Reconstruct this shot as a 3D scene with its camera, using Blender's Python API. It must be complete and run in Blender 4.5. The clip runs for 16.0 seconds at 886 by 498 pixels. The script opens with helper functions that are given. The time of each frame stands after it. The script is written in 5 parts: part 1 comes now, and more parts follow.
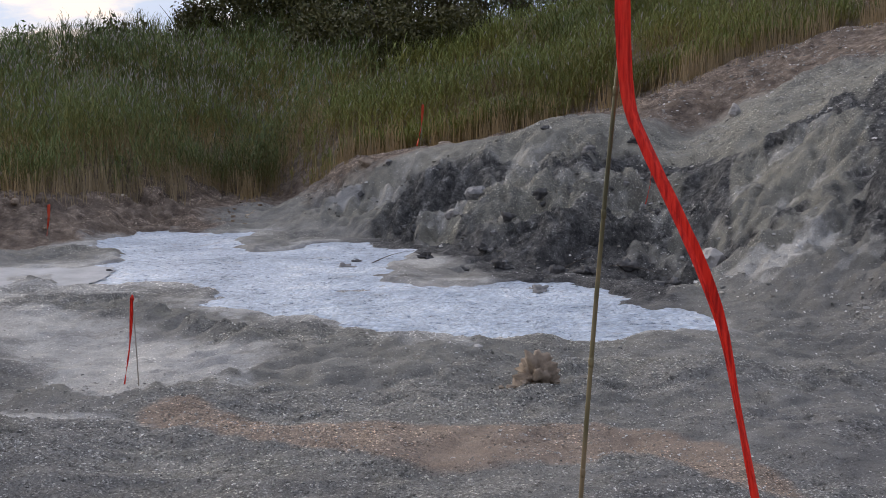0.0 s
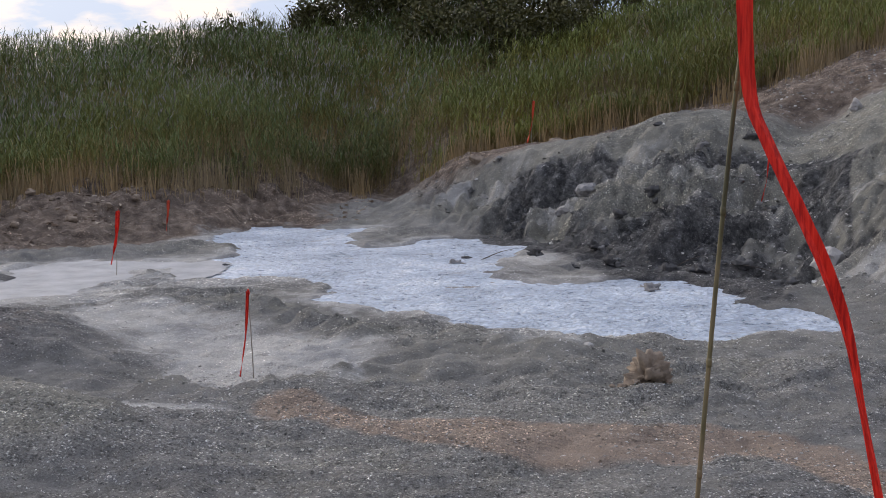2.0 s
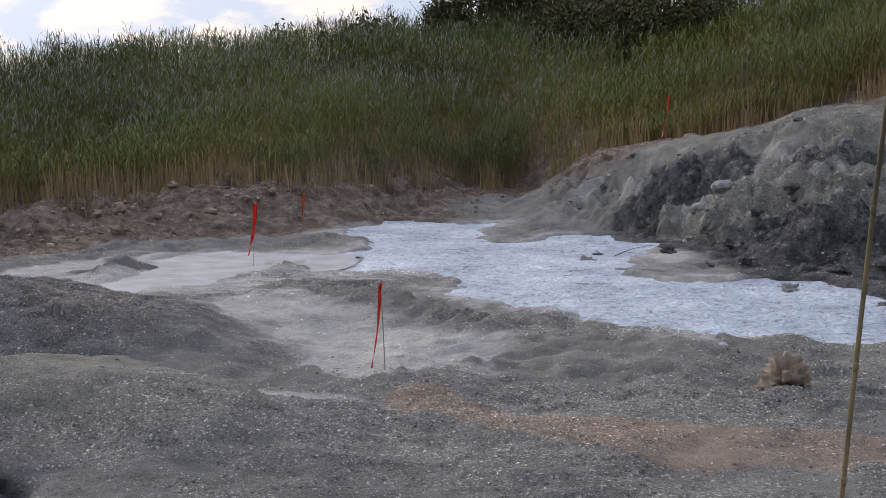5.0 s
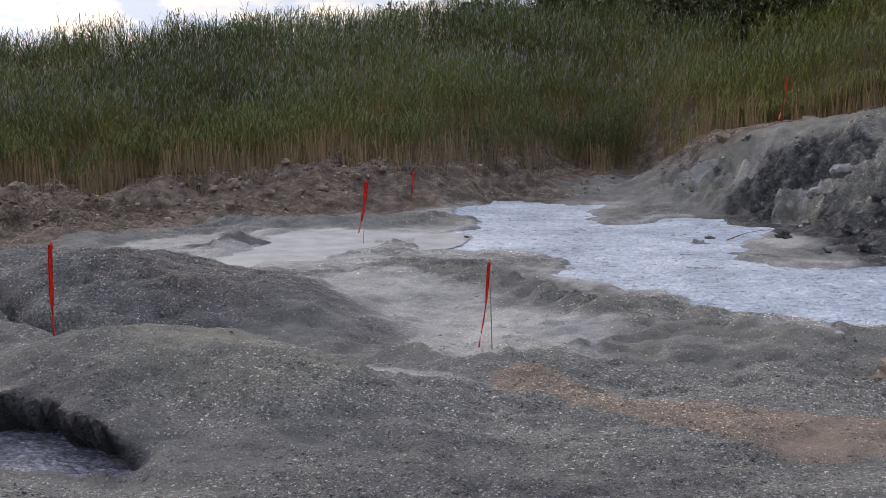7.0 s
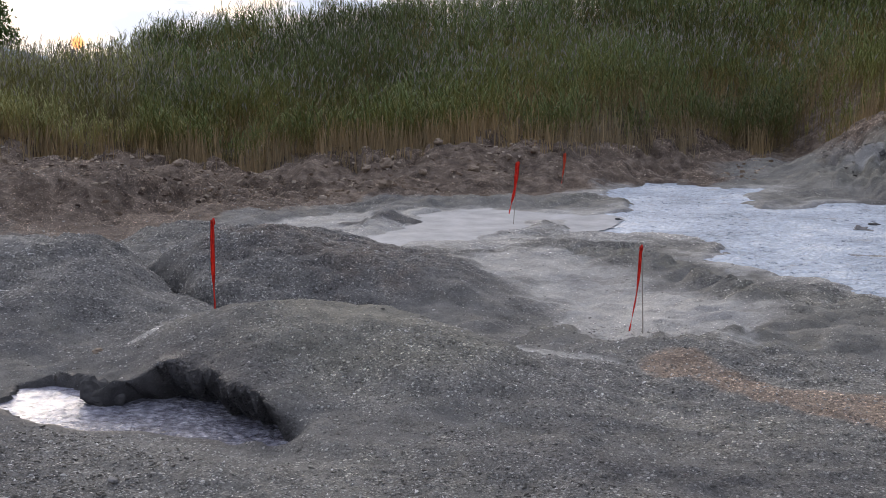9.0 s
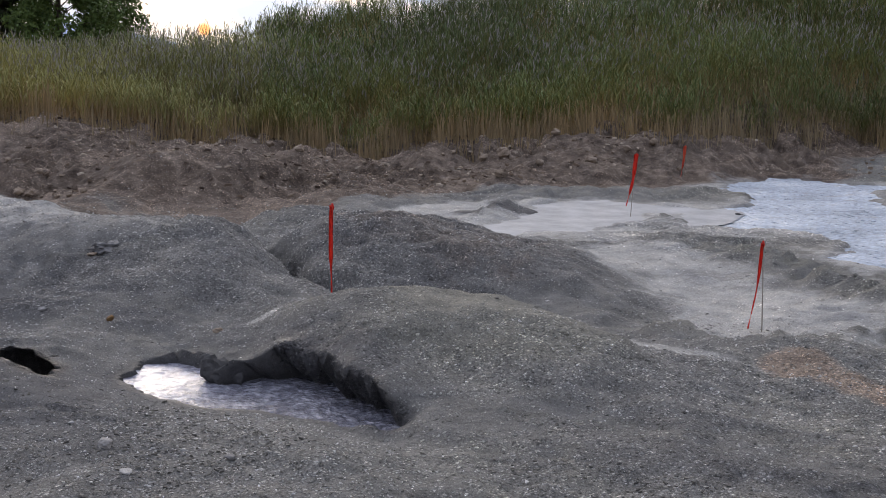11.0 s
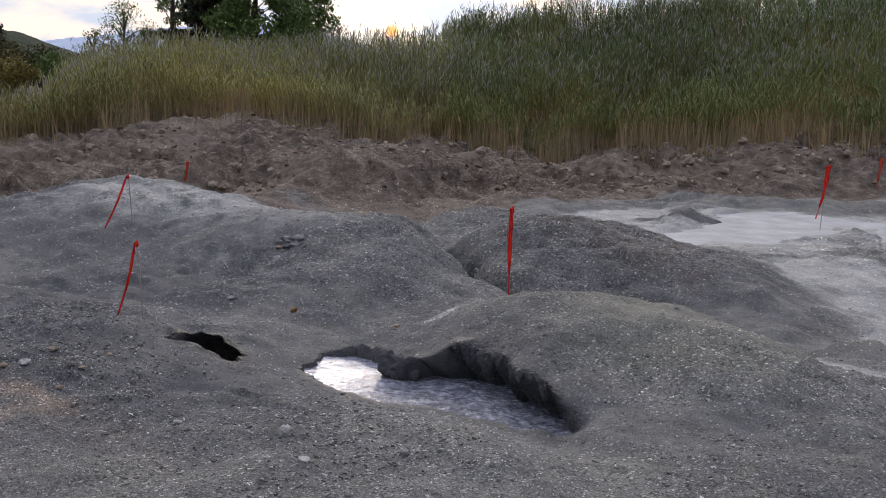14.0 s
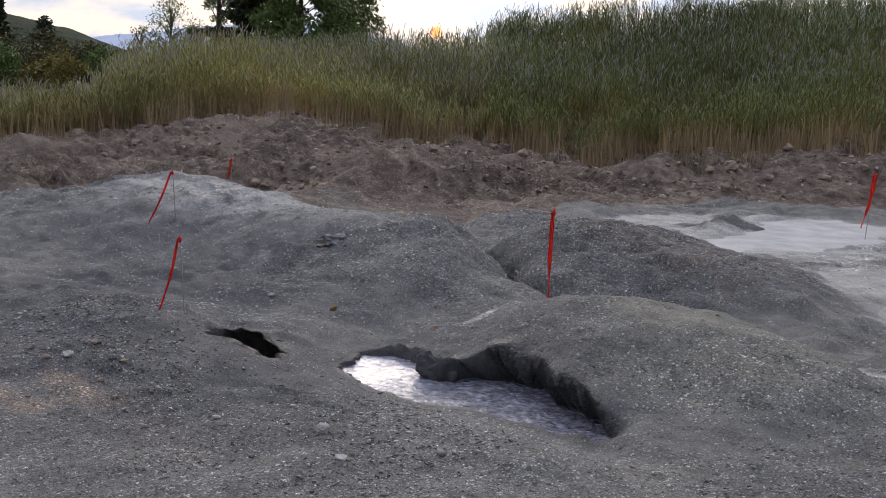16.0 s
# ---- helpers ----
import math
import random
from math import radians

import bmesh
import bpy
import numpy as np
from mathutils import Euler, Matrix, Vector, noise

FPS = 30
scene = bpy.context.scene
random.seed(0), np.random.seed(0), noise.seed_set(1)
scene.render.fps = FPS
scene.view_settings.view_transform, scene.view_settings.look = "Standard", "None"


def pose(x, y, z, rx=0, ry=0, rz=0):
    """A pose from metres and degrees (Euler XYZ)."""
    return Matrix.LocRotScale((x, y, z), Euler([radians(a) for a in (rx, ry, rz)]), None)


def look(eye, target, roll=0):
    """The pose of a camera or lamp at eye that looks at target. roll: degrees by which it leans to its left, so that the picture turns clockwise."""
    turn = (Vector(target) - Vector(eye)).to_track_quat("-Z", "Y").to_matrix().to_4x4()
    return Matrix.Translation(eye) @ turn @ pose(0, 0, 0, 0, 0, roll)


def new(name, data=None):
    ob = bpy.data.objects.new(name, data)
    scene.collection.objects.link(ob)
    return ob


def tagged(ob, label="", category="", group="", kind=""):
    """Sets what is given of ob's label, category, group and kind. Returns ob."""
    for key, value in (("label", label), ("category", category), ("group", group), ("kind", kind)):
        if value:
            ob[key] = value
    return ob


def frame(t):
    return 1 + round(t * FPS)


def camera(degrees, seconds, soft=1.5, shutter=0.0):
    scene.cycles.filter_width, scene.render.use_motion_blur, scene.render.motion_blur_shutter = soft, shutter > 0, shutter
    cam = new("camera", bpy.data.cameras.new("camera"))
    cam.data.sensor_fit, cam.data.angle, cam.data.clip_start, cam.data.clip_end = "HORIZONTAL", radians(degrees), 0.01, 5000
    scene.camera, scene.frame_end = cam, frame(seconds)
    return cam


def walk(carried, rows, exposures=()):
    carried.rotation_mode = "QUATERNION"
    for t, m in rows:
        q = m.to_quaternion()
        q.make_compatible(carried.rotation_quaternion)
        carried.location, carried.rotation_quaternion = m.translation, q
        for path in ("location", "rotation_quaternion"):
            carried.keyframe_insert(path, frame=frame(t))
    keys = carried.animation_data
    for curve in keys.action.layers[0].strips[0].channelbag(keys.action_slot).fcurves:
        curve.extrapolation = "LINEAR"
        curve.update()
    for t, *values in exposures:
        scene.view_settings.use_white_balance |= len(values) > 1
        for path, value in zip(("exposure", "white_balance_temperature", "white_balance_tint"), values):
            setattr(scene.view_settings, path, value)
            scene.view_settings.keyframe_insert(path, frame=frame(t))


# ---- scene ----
cam = camera(42.42, 16.0, 0.8)
PATH = [
    (0.0, pose(0.0378, 0.0071, 1.6, 83.284, 0.559, 0.191)),
    (0.5, pose(0.0364, 0.0071, 1.6, 83.251, 0.621, 0.973)),
    (1.0, pose(0.0334, 0.0070, 1.6, 83.220, 0.728, 2.569)),
    (1.5, pose(0.0304, 0.0068, 1.6, 83.212, 0.768, 4.211)),
    (2.0, pose(0.0277, 0.0066, 1.6, 83.188, 0.819, 5.669)),
    (2.5, pose(0.0254, 0.0063, 1.6, 83.187, 0.845, 6.868)),
    (3.0, pose(0.0234, 0.0061, 1.6, 83.210, 0.874, 7.950)),
    (3.5, pose(0.0214, 0.0058, 1.6, 83.230, 0.946, 9.042)),
    (4.0, pose(0.0194, 0.0054, 1.6, 83.266, 0.974, 10.134)),
    (6.5, pose(0.0089, 0.0030, 1.6, 82.350, 0.437, 15.970)),
    (7.0, pose(0.0058, 0.0020, 1.6, 82.091, 0.431, 17.693)),
    (7.5, pose(0.0021, 0.0008, 1.6, 81.881, 0.448, 19.781)),
    (8.0, pose(-0.0013, -0.0005, 1.6, 81.667, 0.461, 21.772)),
    (8.5, pose(-0.0044, -0.0018, 1.6, 81.432, 0.447, 23.585)),
    (9.0, pose(-0.0072, -0.0031, 1.6, 81.185, 0.470, 25.218)),
    (11.5, pose(-0.0192, -0.0097, 1.6, 80.661, -0.311, 32.568)),
    (12.0, pose(-0.0216, -0.0112, 1.6, 80.695, -0.438, 34.102)),
    (12.5, pose(-0.0239, -0.0129, 1.6, 80.742, -0.569, 35.647)),
    (13.0, pose(-0.0263, -0.0146, 1.6, 80.761, -0.752, 37.224)),
    (13.5, pose(-0.0286, -0.0165, 1.6, 80.781, -0.849, 38.828)),
    (14.0, pose(-0.0305, -0.0180, 1.6, 80.748, -0.995, 40.159)),
    (14.5, pose(-0.0319, -0.0192, 1.6, 80.697, -1.120, 41.151)),
    (15.0, pose(-0.0330, -0.0202, 1.6, 80.625, -1.272, 41.894)),
    (15.5, pose(-0.0335, -0.0206, 1.6, 80.623, -1.517, 42.266)),
    (16.0, pose(-0.0335, -0.0207, 1.6, 80.758, -1.822, 42.309)),
]
walk(cam, PATH)

# ---- light: dusk under broken cloud, the sun down behind the reed bank ----
SUN_BEARING, SUN_HEIGHT = 41.5, 6.0
SPOT_BEARING, SPOT_SLOPE = 42.7, 0.026
world = bpy.data.worlds.new("dusk_sky")
scene.world = world
world.use_nodes = True
wn, wl = world.node_tree.nodes, world.node_tree.links
wn.clear()
sky = wn.new("ShaderNodeTexSky")
sky.sky_type, sky.sun_disc = "NISHITA", False
sky.sun_elevation, sky.sun_rotation = radians(SUN_HEIGHT), radians(-SUN_BEARING)
geo = wn.new("ShaderNodeTexCoord")
stretch = wn.new("ShaderNodeMapping")
stretch.inputs["Scale"].default_value = (3.0, 3.0, 9.0)
clouds = wn.new("ShaderNodeTexNoise")
clouds.inputs["Scale"].default_value, clouds.inputs["Detail"].default_value = 1.6, 7
cover = wn.new("ShaderNodeValToRGB")
cover.color_ramp.elements[0].position, cover.color_ramp.elements[1].position = 0.0, 0.16
dot = wn.new("ShaderNodeVectorMath")
dot.operation = "DOT_PRODUCT"
sv = Vector((-math.sin(radians(SUN_BEARING)), math.cos(radians(SUN_BEARING)), 0.05)).normalized()
dot.inputs[1].default_value = sv
glow = wn.new("ShaderNodeValToRGB")
g = glow.color_ramp
g.elements[0].position, g.elements[0].color = 0.0, (0.27, 0.31, 0.41, 1)
g.elements[1].position, g.elements[1].color = 1.0, (1.55, 1.46, 1.38, 1)
for at, col in ((0.45, (0.54, 0.60, 0.73, 1)), (0.80, (0.92, 0.95, 1.04, 1)), (0.95, (1.12, 1.11, 1.12, 1)), (0.988, (1.22, 1.19, 1.18, 1)), (0.9985, (1.38, 1.33, 1.30, 1))):
    g.elements.new(at).color = col
mix = wn.new("ShaderNodeMixRGB")
scale_sky = wn.new("ShaderNodeMixRGB")
scale_sky.blend_type, scale_sky.inputs["Fac"].default_value = "MULTIPLY", 1.0
scale_sky.inputs["Color2"].default_value = (0.03, 0.03, 0.03, 1)
warm = wn.new("ShaderNodeMixRGB")
warm.blend_type, warm.inputs["Fac"].default_value = "MULTIPLY", 1.0
warm.inputs["Color2"].default_value = (1.0, 1.0, 1.0, 1)
back = wn.new("ShaderNodeBackground")
back.inputs["Strength"].default_value = 1.84
out = wn.new("ShaderNodeOutputWorld")
wl.new(geo.outputs["Generated"], stretch.inputs["Vector"])
wl.new(stretch.outputs["Vector"], clouds.inputs["Vector"])
wl.new(clouds.outputs["Fac"], cover.inputs["Fac"])
wl.new(geo.outputs["Generated"], dot.inputs[0])
wl.new(dot.outputs["Value"], glow.inputs["Fac"])
wl.new(sky.outputs["Color"], scale_sky.inputs["Color1"])
wl.new(cover.outputs["Color"], mix.inputs["Fac"])
wl.new(scale_sky.outputs["Color"], mix.inputs["Color1"])
puffs = wn.new("ShaderNodeTexNoise")
puffs.inputs["Scale"].default_value, puffs.inputs["Detail"].default_value = 4.0, 6
shade = wn.new("ShaderNodeValToRGB")
shade.color_ramp.elements[0].position, shade.color_ramp.elements[0].color = 0.42, (0.71, 0.78, 0.92, 1)
shade.color_ramp.elements[1].position, shade.color_ramp.elements[1].color = 0.56, (1.20, 1.05, 0.92, 1)
lit = wn.new("ShaderNodeMixRGB")
lit.blend_type, lit.inputs["Fac"].default_value = "MULTIPLY", 1.0
wl.new(stretch.outputs["Vector"], puffs.inputs["Vector"])
wl.new(puffs.outputs["Fac"], shade.inputs["Fac"])
wl.new(glow.outputs["Color"], lit.inputs["Color1"])
wl.new(shade.outputs["Color"], lit.inputs["Color2"])
apart = wn.new("ShaderNodeSeparateXYZ")
high = wn.new("ShaderNodeValToRGB")
e = high.color_ramp.elements
e[0].position, e[0].color = 0.0, (0.46, 0.46, 0.46, 1)
e[1].position, e[1].color = 1.0, (1.12, 1.12, 1.12, 1)
for at, v in ((0.10, 0.51), (0.20, 0.90), (0.55, 1.06)):
    e.new(at).color = (v, v, v, 1)
dome = wn.new("ShaderNodeMixRGB")
dome.blend_type, dome.inputs["Fac"].default_value = "MULTIPLY", 1.0
# the sun's last spot of orange in the cloud
spot = wn.new("ShaderNodeVectorMath")
spot.operation = "DOT_PRODUCT"
spot.inputs[1].default_value = Vector((-math.sin(radians(SPOT_BEARING)), math.cos(radians(SPOT_BEARING)), SPOT_SLOPE)).normalized()
beyond = wn.new("ShaderNodeMath")
beyond.operation, beyond.inputs[1].default_value = "SUBTRACT", 0.99998
steep = wn.new("ShaderNodeMath")
steep.operation, steep.use_clamp, steep.inputs[1].default_value = "MULTIPLY", True, 70000.0
ember = wn.new("ShaderNodeMixRGB")
ember.inputs["Color2"].default_value = (2.3, 1.0, 0.36, 1)
wl.new(geo.outputs["Generated"], spot.inputs[0])
wl.new(spot.outputs["Value"], beyond.inputs[0])
wl.new(beyond.outputs["Value"], steep.inputs[0])
wl.new(steep.outputs["Value"], ember.inputs["Fac"])
wl.new(lit.outputs["Color"], ember.inputs["Color1"])
wl.new(geo.outputs["Generated"], apart.inputs["Vector"])
wl.new(apart.outputs["Z"], high.inputs["Fac"])
wl.new(ember.outputs["Color"], dome.inputs["Color1"])
wl.new(high.outputs["Color"], dome.inputs["Color2"])
wl.new(dome.outputs["Color"], mix.inputs["Color2"])
wl.new(mix.outputs["Color"], warm.inputs["Color1"])
wl.new(warm.outputs["Color"], back.inputs["Color"])
wl.new(back.outputs["Background"], out.inputs["Surface"])

sun = new("sun", bpy.data.lights.new("sun", "SUN"))
sun.data.energy, sun.data.angle, sun.data.color = 0.8, radians(25), (1.0, 0.86, 0.72)
sun.matrix_world = look((30 * sv.x, 30 * sv.y, 9), (0, 0, 0))


# ---- materials ----
class Shader:
    """A small builder of node materials."""

    def __init__(self, name, rough=0.9, spec=0.3):
        self.mat = bpy.data.materials.new(name)
        self.mat.use_nodes = True
        self.n, self.l = self.mat.node_tree.nodes, self.mat.node_tree.links
        self.bsdf = self.n["Principled BSDF"]
        self.bsdf.inputs["Roughness"].default_value = rough
        self.bsdf.inputs["Specular IOR Level"].default_value = spec
        self.coord = self.n.new("ShaderNodeTexCoord").outputs["Object"]

    def put(self, socket, value):
        if isinstance(value, bpy.types.NodeSocket):
            self.l.new(value, socket)
        elif isinstance(value, tuple) and len(value) == 3 and socket.type == "RGBA":
            socket.default_value = (*value, 1)
        else:
            socket.default_value = value

    def noise(self, scale, detail=4, rough=0.55, vector=None, out="Fac"):
        t = self.n.new("ShaderNodeTexNoise")
        t.inputs["Scale"].default_value, t.inputs["Detail"].default_value, t.inputs["Roughness"].default_value = scale, detail, rough
        self.l.new(vector or self.coord, t.inputs["Vector"])
        return t.outputs[out]

    def cells(self, scale, out="Distance", vector=None, rnd=1.0):
        t = self.n.new("ShaderNodeTexVoronoi")
        t.inputs["Scale"].default_value, t.inputs["Randomness"].default_value = scale, rnd
        self.l.new(vector or self.coord, t.inputs["Vector"])
        return t.outputs[out]

    def ramp(self, value, *stops):
        r = self.n.new("ShaderNodeValToRGB")
        e = r.color_ramp.elements
        while len(e) < len(stops):
            e.new(0.5)
        for el, (at, col) in zip(e, stops):
            el.position = at
            el.color = (*col, 1) if isinstance(col, tuple) else (col, col, col, 1)
        self.l.new(value, r.inputs["Fac"])
        return r.outputs["Color"]

    def math(self, op, a, b=0.0, clamp=False):
        m = self.n.new("ShaderNodeMath")
        m.operation, m.use_clamp = op, clamp
        self.put(m.inputs[0], a)
        self.put(m.inputs[1], b)
        return m.outputs[0]

    def mix(self, fac, a, b, blend="MIX"):
        m = self.n.new("ShaderNodeMixRGB")
        m.blend_type = blend
        self.put(m.inputs["Fac"], fac)
        self.put(m.inputs["Color1"], a)
        self.put(m.inputs["Color2"], b)
        return m.outputs["Color"]

    def attribute(self, name):
        a = self.n.new("ShaderNodeAttribute")
        a.attribute_name = name
        s = self.n.new("ShaderNodeSeparateColor")
        self.l.new(a.outputs["Color"], s.inputs["Color"])
        return s.outputs[0], s.outputs[1], s.outputs[2]

    def stretched(self, x, y, z, turn=0.0):
        m = self.n.new("ShaderNodeMapping")
        m.inputs["Scale"].default_value = (x, y, z)
        m.inputs["Rotation"].default_value = (0, 0, radians(turn))
        self.l.new(self.coord, m.inputs["Vector"])
        return m.outputs["Vector"]

    def relief(self, height, strength, distance, under=None):
        b = self.n.new("ShaderNodeBump")
        b.inputs["Strength"].default_value, b.inputs["Distance"].default_value = strength, distance
        self.l.new(height, b.inputs["Height"])
        if under is not None:
            self.l.new(under, b.inputs["Normal"])
        return b.outputs["Normal"]

    def done(self, color=None, rough=None, normal=None):
        if color is not None:
            self.put(self.bsdf.inputs["Base Color"], color)
        if rough is not None:
            self.put(self.bsdf.inputs["Roughness"], rough)
        if normal is not None:
            self.l.new(normal, self.bsdf.inputs["Normal"])
        return self.mat

    def random(self):
        return self.n.new("ShaderNodeObjectInfo").outputs["Random"]

    def island(self):
        return self.n.new("ShaderNodeNewGeometry").outputs["Random Per Island"]


def ground_material():
    """Fine mud and sand with loose pebbles; point colours say where it is pale, tan, crusted or shade-painted, brown,
    olive, wet or shade-painted, cool or gravelly.
    """
    s = Shader("mud_and_gravel", 0.95, 0.25)
    pale, tan, dark = s.attribute("kind_a")
    brown, olive, wet = s.attribute("kind_b")
    cool, stony, _ = s.attribute("kind_c")
    big, mid, rough_n = s.noise(0.9, 5), s.noise(6.0, 7, 0.68), s.noise(17.0, 6, 0.75)
    fine, grain = s.noise(75.0, 5, 0.75), s.noise(210.0, 3, 0.7)
    broken = s.noise(3.2, 8, 0.72)

    def crisp(mask, by):
        return s.ramp(s.math("ADD", mask, s.math("MULTIPLY", s.math("SUBTRACT", broken, 0.5), by)), (0.28, 0.0), (0.72, 1.0))

    pale, tan, dark, brown = crisp(pale, 1.1), crisp(tan, 1.0), crisp(dark, 0.9), crisp(brown, 0.9)
    grey = s.ramp(mid, (0.28, (0.172, 0.165, 0.151)), (0.72, (0.286, 0.276, 0.255)))
    grey = s.mix(s.ramp(big, (0.40, 0.0), (0.62, 0.6)), grey, s.ramp(mid, (0.3, (0.143, 0.139, 0.128)), (0.7, (0.230, 0.224, 0.207))))
    c = s.mix(olive, grey, s.ramp(mid, (0.28, (0.168, 0.160, 0.134)), (0.72, (0.280, 0.268, 0.226))))
    c = s.mix(cool, c, s.ramp(mid, (0.28, (0.098, 0.095, 0.092)), (0.72, (0.165, 0.162, 0.160))))
    c = s.mix(brown, c, s.ramp(mid, (0.30, (0.080, 0.058, 0.044)), (0.5, (0.188, 0.145, 0.112)), (0.70, (0.38, 0.305, 0.24))))
    c = s.mix(tan, c, s.ramp(mid, (0.2, (0.225, 0.172, 0.132)), (0.8, (0.335, 0.268, 0.212))))
    c = s.mix(pale, c, s.ramp(mid, (0.28, (0.34, 0.325, 0.298)), (0.72, (0.53, 0.515, 0.480))))
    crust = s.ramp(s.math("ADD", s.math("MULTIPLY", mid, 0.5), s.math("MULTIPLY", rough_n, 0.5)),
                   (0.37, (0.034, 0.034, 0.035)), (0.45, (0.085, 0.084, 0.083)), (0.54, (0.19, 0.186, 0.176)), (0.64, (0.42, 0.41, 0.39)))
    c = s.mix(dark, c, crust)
    c = s.mix(0.75, c, s.ramp(s.noise(1.7, 8, 0.7), (0.36, (0.74, 0.75, 0.77)), (0.50, (0.98, 0.98, 0.97)), (0.66, (1.24, 1.22, 1.17))), "MULTIPLY")
    coarse = s.noise(30.0, 6, 0.8)
    c = s.mix(s.math("ADD", 0.25, s.math("MULTIPLY", stony, 0.4)), c, s.ramp(coarse, (0.38, 0.62), (0.50, 1.0), (0.62, 1.38)), "MULTIPLY")
    c = s.mix(s.math("ADD", 0.3, s.math("MULTIPLY", stony, 0.4)), c, s.ramp(fine, (0.38, 0.55), (0.50, 1.0), (0.62, 1.45)), "MULTIPLY")
    c = s.mix(0.5, c, s.ramp(grain, (0.36, 0.60), (0.64, 1.40)), "MULTIPLY")

    # loose pebbles of two sizes, each with its own tone
    def pebbles(c, scale, share):
        own = s.n.new("ShaderNodeSeparateColor")
        s.l.new(s.cells(scale, "Color"), own.inputs["Color"])
        near = s.cells(scale)
        there = s.math("GREATER_THAN", s.math("ADD", own.outputs[0], s.math("MULTIPLY", stony, 0.45)), share)
        there = s.math("MULTIPLY", there, s.ramp(near, (0.42, 1.0), (0.56, 0.0)))
        tone = s.mix(1.0, c, s.ramp(own.outputs[1], (0.0, 0.65), (0.3, 1.1), (0.7, 1.8), (1.0, 3.0)), "MULTIPLY")
        return s.mix(there, c, tone), s.math("MULTIPLY", there, s.math("SUBTRACT", 0.7, near))

    c, high_a = pebbles(c, 46.0, 1.06)
    c, high_b = pebbles(c, 90.0, 0.94)
    # Darkens wet mud, and also the shade painted in the vent and spring wall.
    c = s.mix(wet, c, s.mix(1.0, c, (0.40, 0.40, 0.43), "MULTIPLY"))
    n = s.relief(mid, 0.6, 0.04)
    lumpy = s.n.new("ShaderNodeBump")
    lumpy.inputs["Distance"].default_value = 0.15
    s.l.new(s.math("MULTIPLY", s.math("ADD", dark, s.math("MULTIPLY", brown, 0.6)), 0.9), lumpy.inputs["Strength"])
    s.l.new(rough_n, lumpy.inputs["Height"])
    s.l.new(n, lumpy.inputs["Normal"])
    n = s.relief(coarse, 0.5, 0.022, lumpy.outputs["Normal"])
    n = s.relief(high_a, 1.0, 0.030, n)
    n = s.relief(high_b, 1.0, 0.015, n)
    n = s.relief(fine, 0.8, 0.010, n)
    rough = s.math("SUBTRACT", 0.95, s.math("MULTIPLY", wet, 0.5))
    return s.done(c, rough, n)


def pool_material():
    s = Shader("boiling_pale_mud", 0.35, 0.5)
    swirl = s.noise(2.2, 2, 0.5, None, "Color")
    warp = s.mix(0.25, s.coord, swirl, "ADD")
    mid = s.noise(1.1, 6, 0.65, warp)
    ripple = s.noise(11.0, 5, 0.65, warp)
    fine = s.noise(38.0, 4, 0.65, warp)
    both = s.math("ADD", s.math("MULTIPLY", mid, 0.55), s.math("MULTIPLY", ripple, 0.45))
    # Ripple hollows are coloured darker and bluer, their shade put into this ramp.
    c = s.ramp(both, (0.37, (0.23, 0.285, 0.365)), (0.45, (0.43, 0.505, 0.605)), (0.54, (0.635, 0.715, 0.81)), (0.62, (0.84, 0.88, 0.92)))
    c = s.mix(s.ramp(s.noise(2.6, 7, 0.75, warp), (0.585, 0.0), (0.66, 0.6)), c, (0.37, 0.35, 0.335))
    c = s.mix(0.5, c, s.ramp(fine, (0.3, 0.72), (0.7, 1.15)), "MULTIPLY")
    froth = s.cells(24.0, "Distance", warp)
    c = s.mix(0.5, c, s.ramp(froth, (0.05, 1.14), (0.36, 0.96), (0.62, 0.58)), "MULTIPLY")
    n = s.relief(ripple, 0.8, 0.06)
    n = s.relief(froth, 0.6, 0.03, n)
    n = s.relief(fine, 0.7, 0.014, n)
    return s.done(c, s.ramp(ripple, (0.3, 0.22), (0.7, 0.5)), n)


def channel_material():
    s = Shader("settled_pale_mud", 0.75, 0.25)
    mid, fine = s.noise(2.5, 6, 0.65), s.noise(30.0, 5, 0.65)
    c = s.ramp(mid, (0.3, (0.31, 0.307, 0.300)), (0.7, (0.50, 0.495, 0.485)))
    n = s.relief(fine, 0.5, 0.01)
    return s.done(c, None, s.relief(mid, 0.4, 0.03, n))


def spring_material():
    s = Shader("wet_violet_grey_mud", 0.2, 0.6)
    wave = s.noise(1.0, 5, 0.65, s.stretched(22, 40, 22, -30))
    mid = s.noise(16.0, 6, 0.7)
    c = s.ramp(mid, (0.32, (0.11, 0.11, 0.14)), (0.50, (0.25, 0.25, 0.30)), (0.66, (0.50, 0.50, 0.56)))
    froth = s.cells(30.0)
    where = s.n.new("ShaderNodeSeparateXYZ")
    s.l.new(s.coord, where.inputs["Vector"])
    seething = s.ramp(s.math("ADD", where.outputs["X"], 4.7), (0.45, 0.12), (0.95, 1.0))
    froth, wave = s.math("MULTIPLY", froth, seething), s.math("MULTIPLY", wave, seething)
    c = s.mix(0.6, c, s.ramp(froth, (0.05, 1.25), (0.35, 0.95), (0.65, 0.55)), "MULTIPLY")
    n = s.relief(wave, 0.8, 0.03)
    n = s.relief(froth, 0.7, 0.03, n)
    n = s.relief(s.math("MULTIPLY", mid, seething), 0.6, 0.02, n)
    return s.done(c, s.ramp(mid, (0.3, 0.08), (0.7, 0.24)), n)


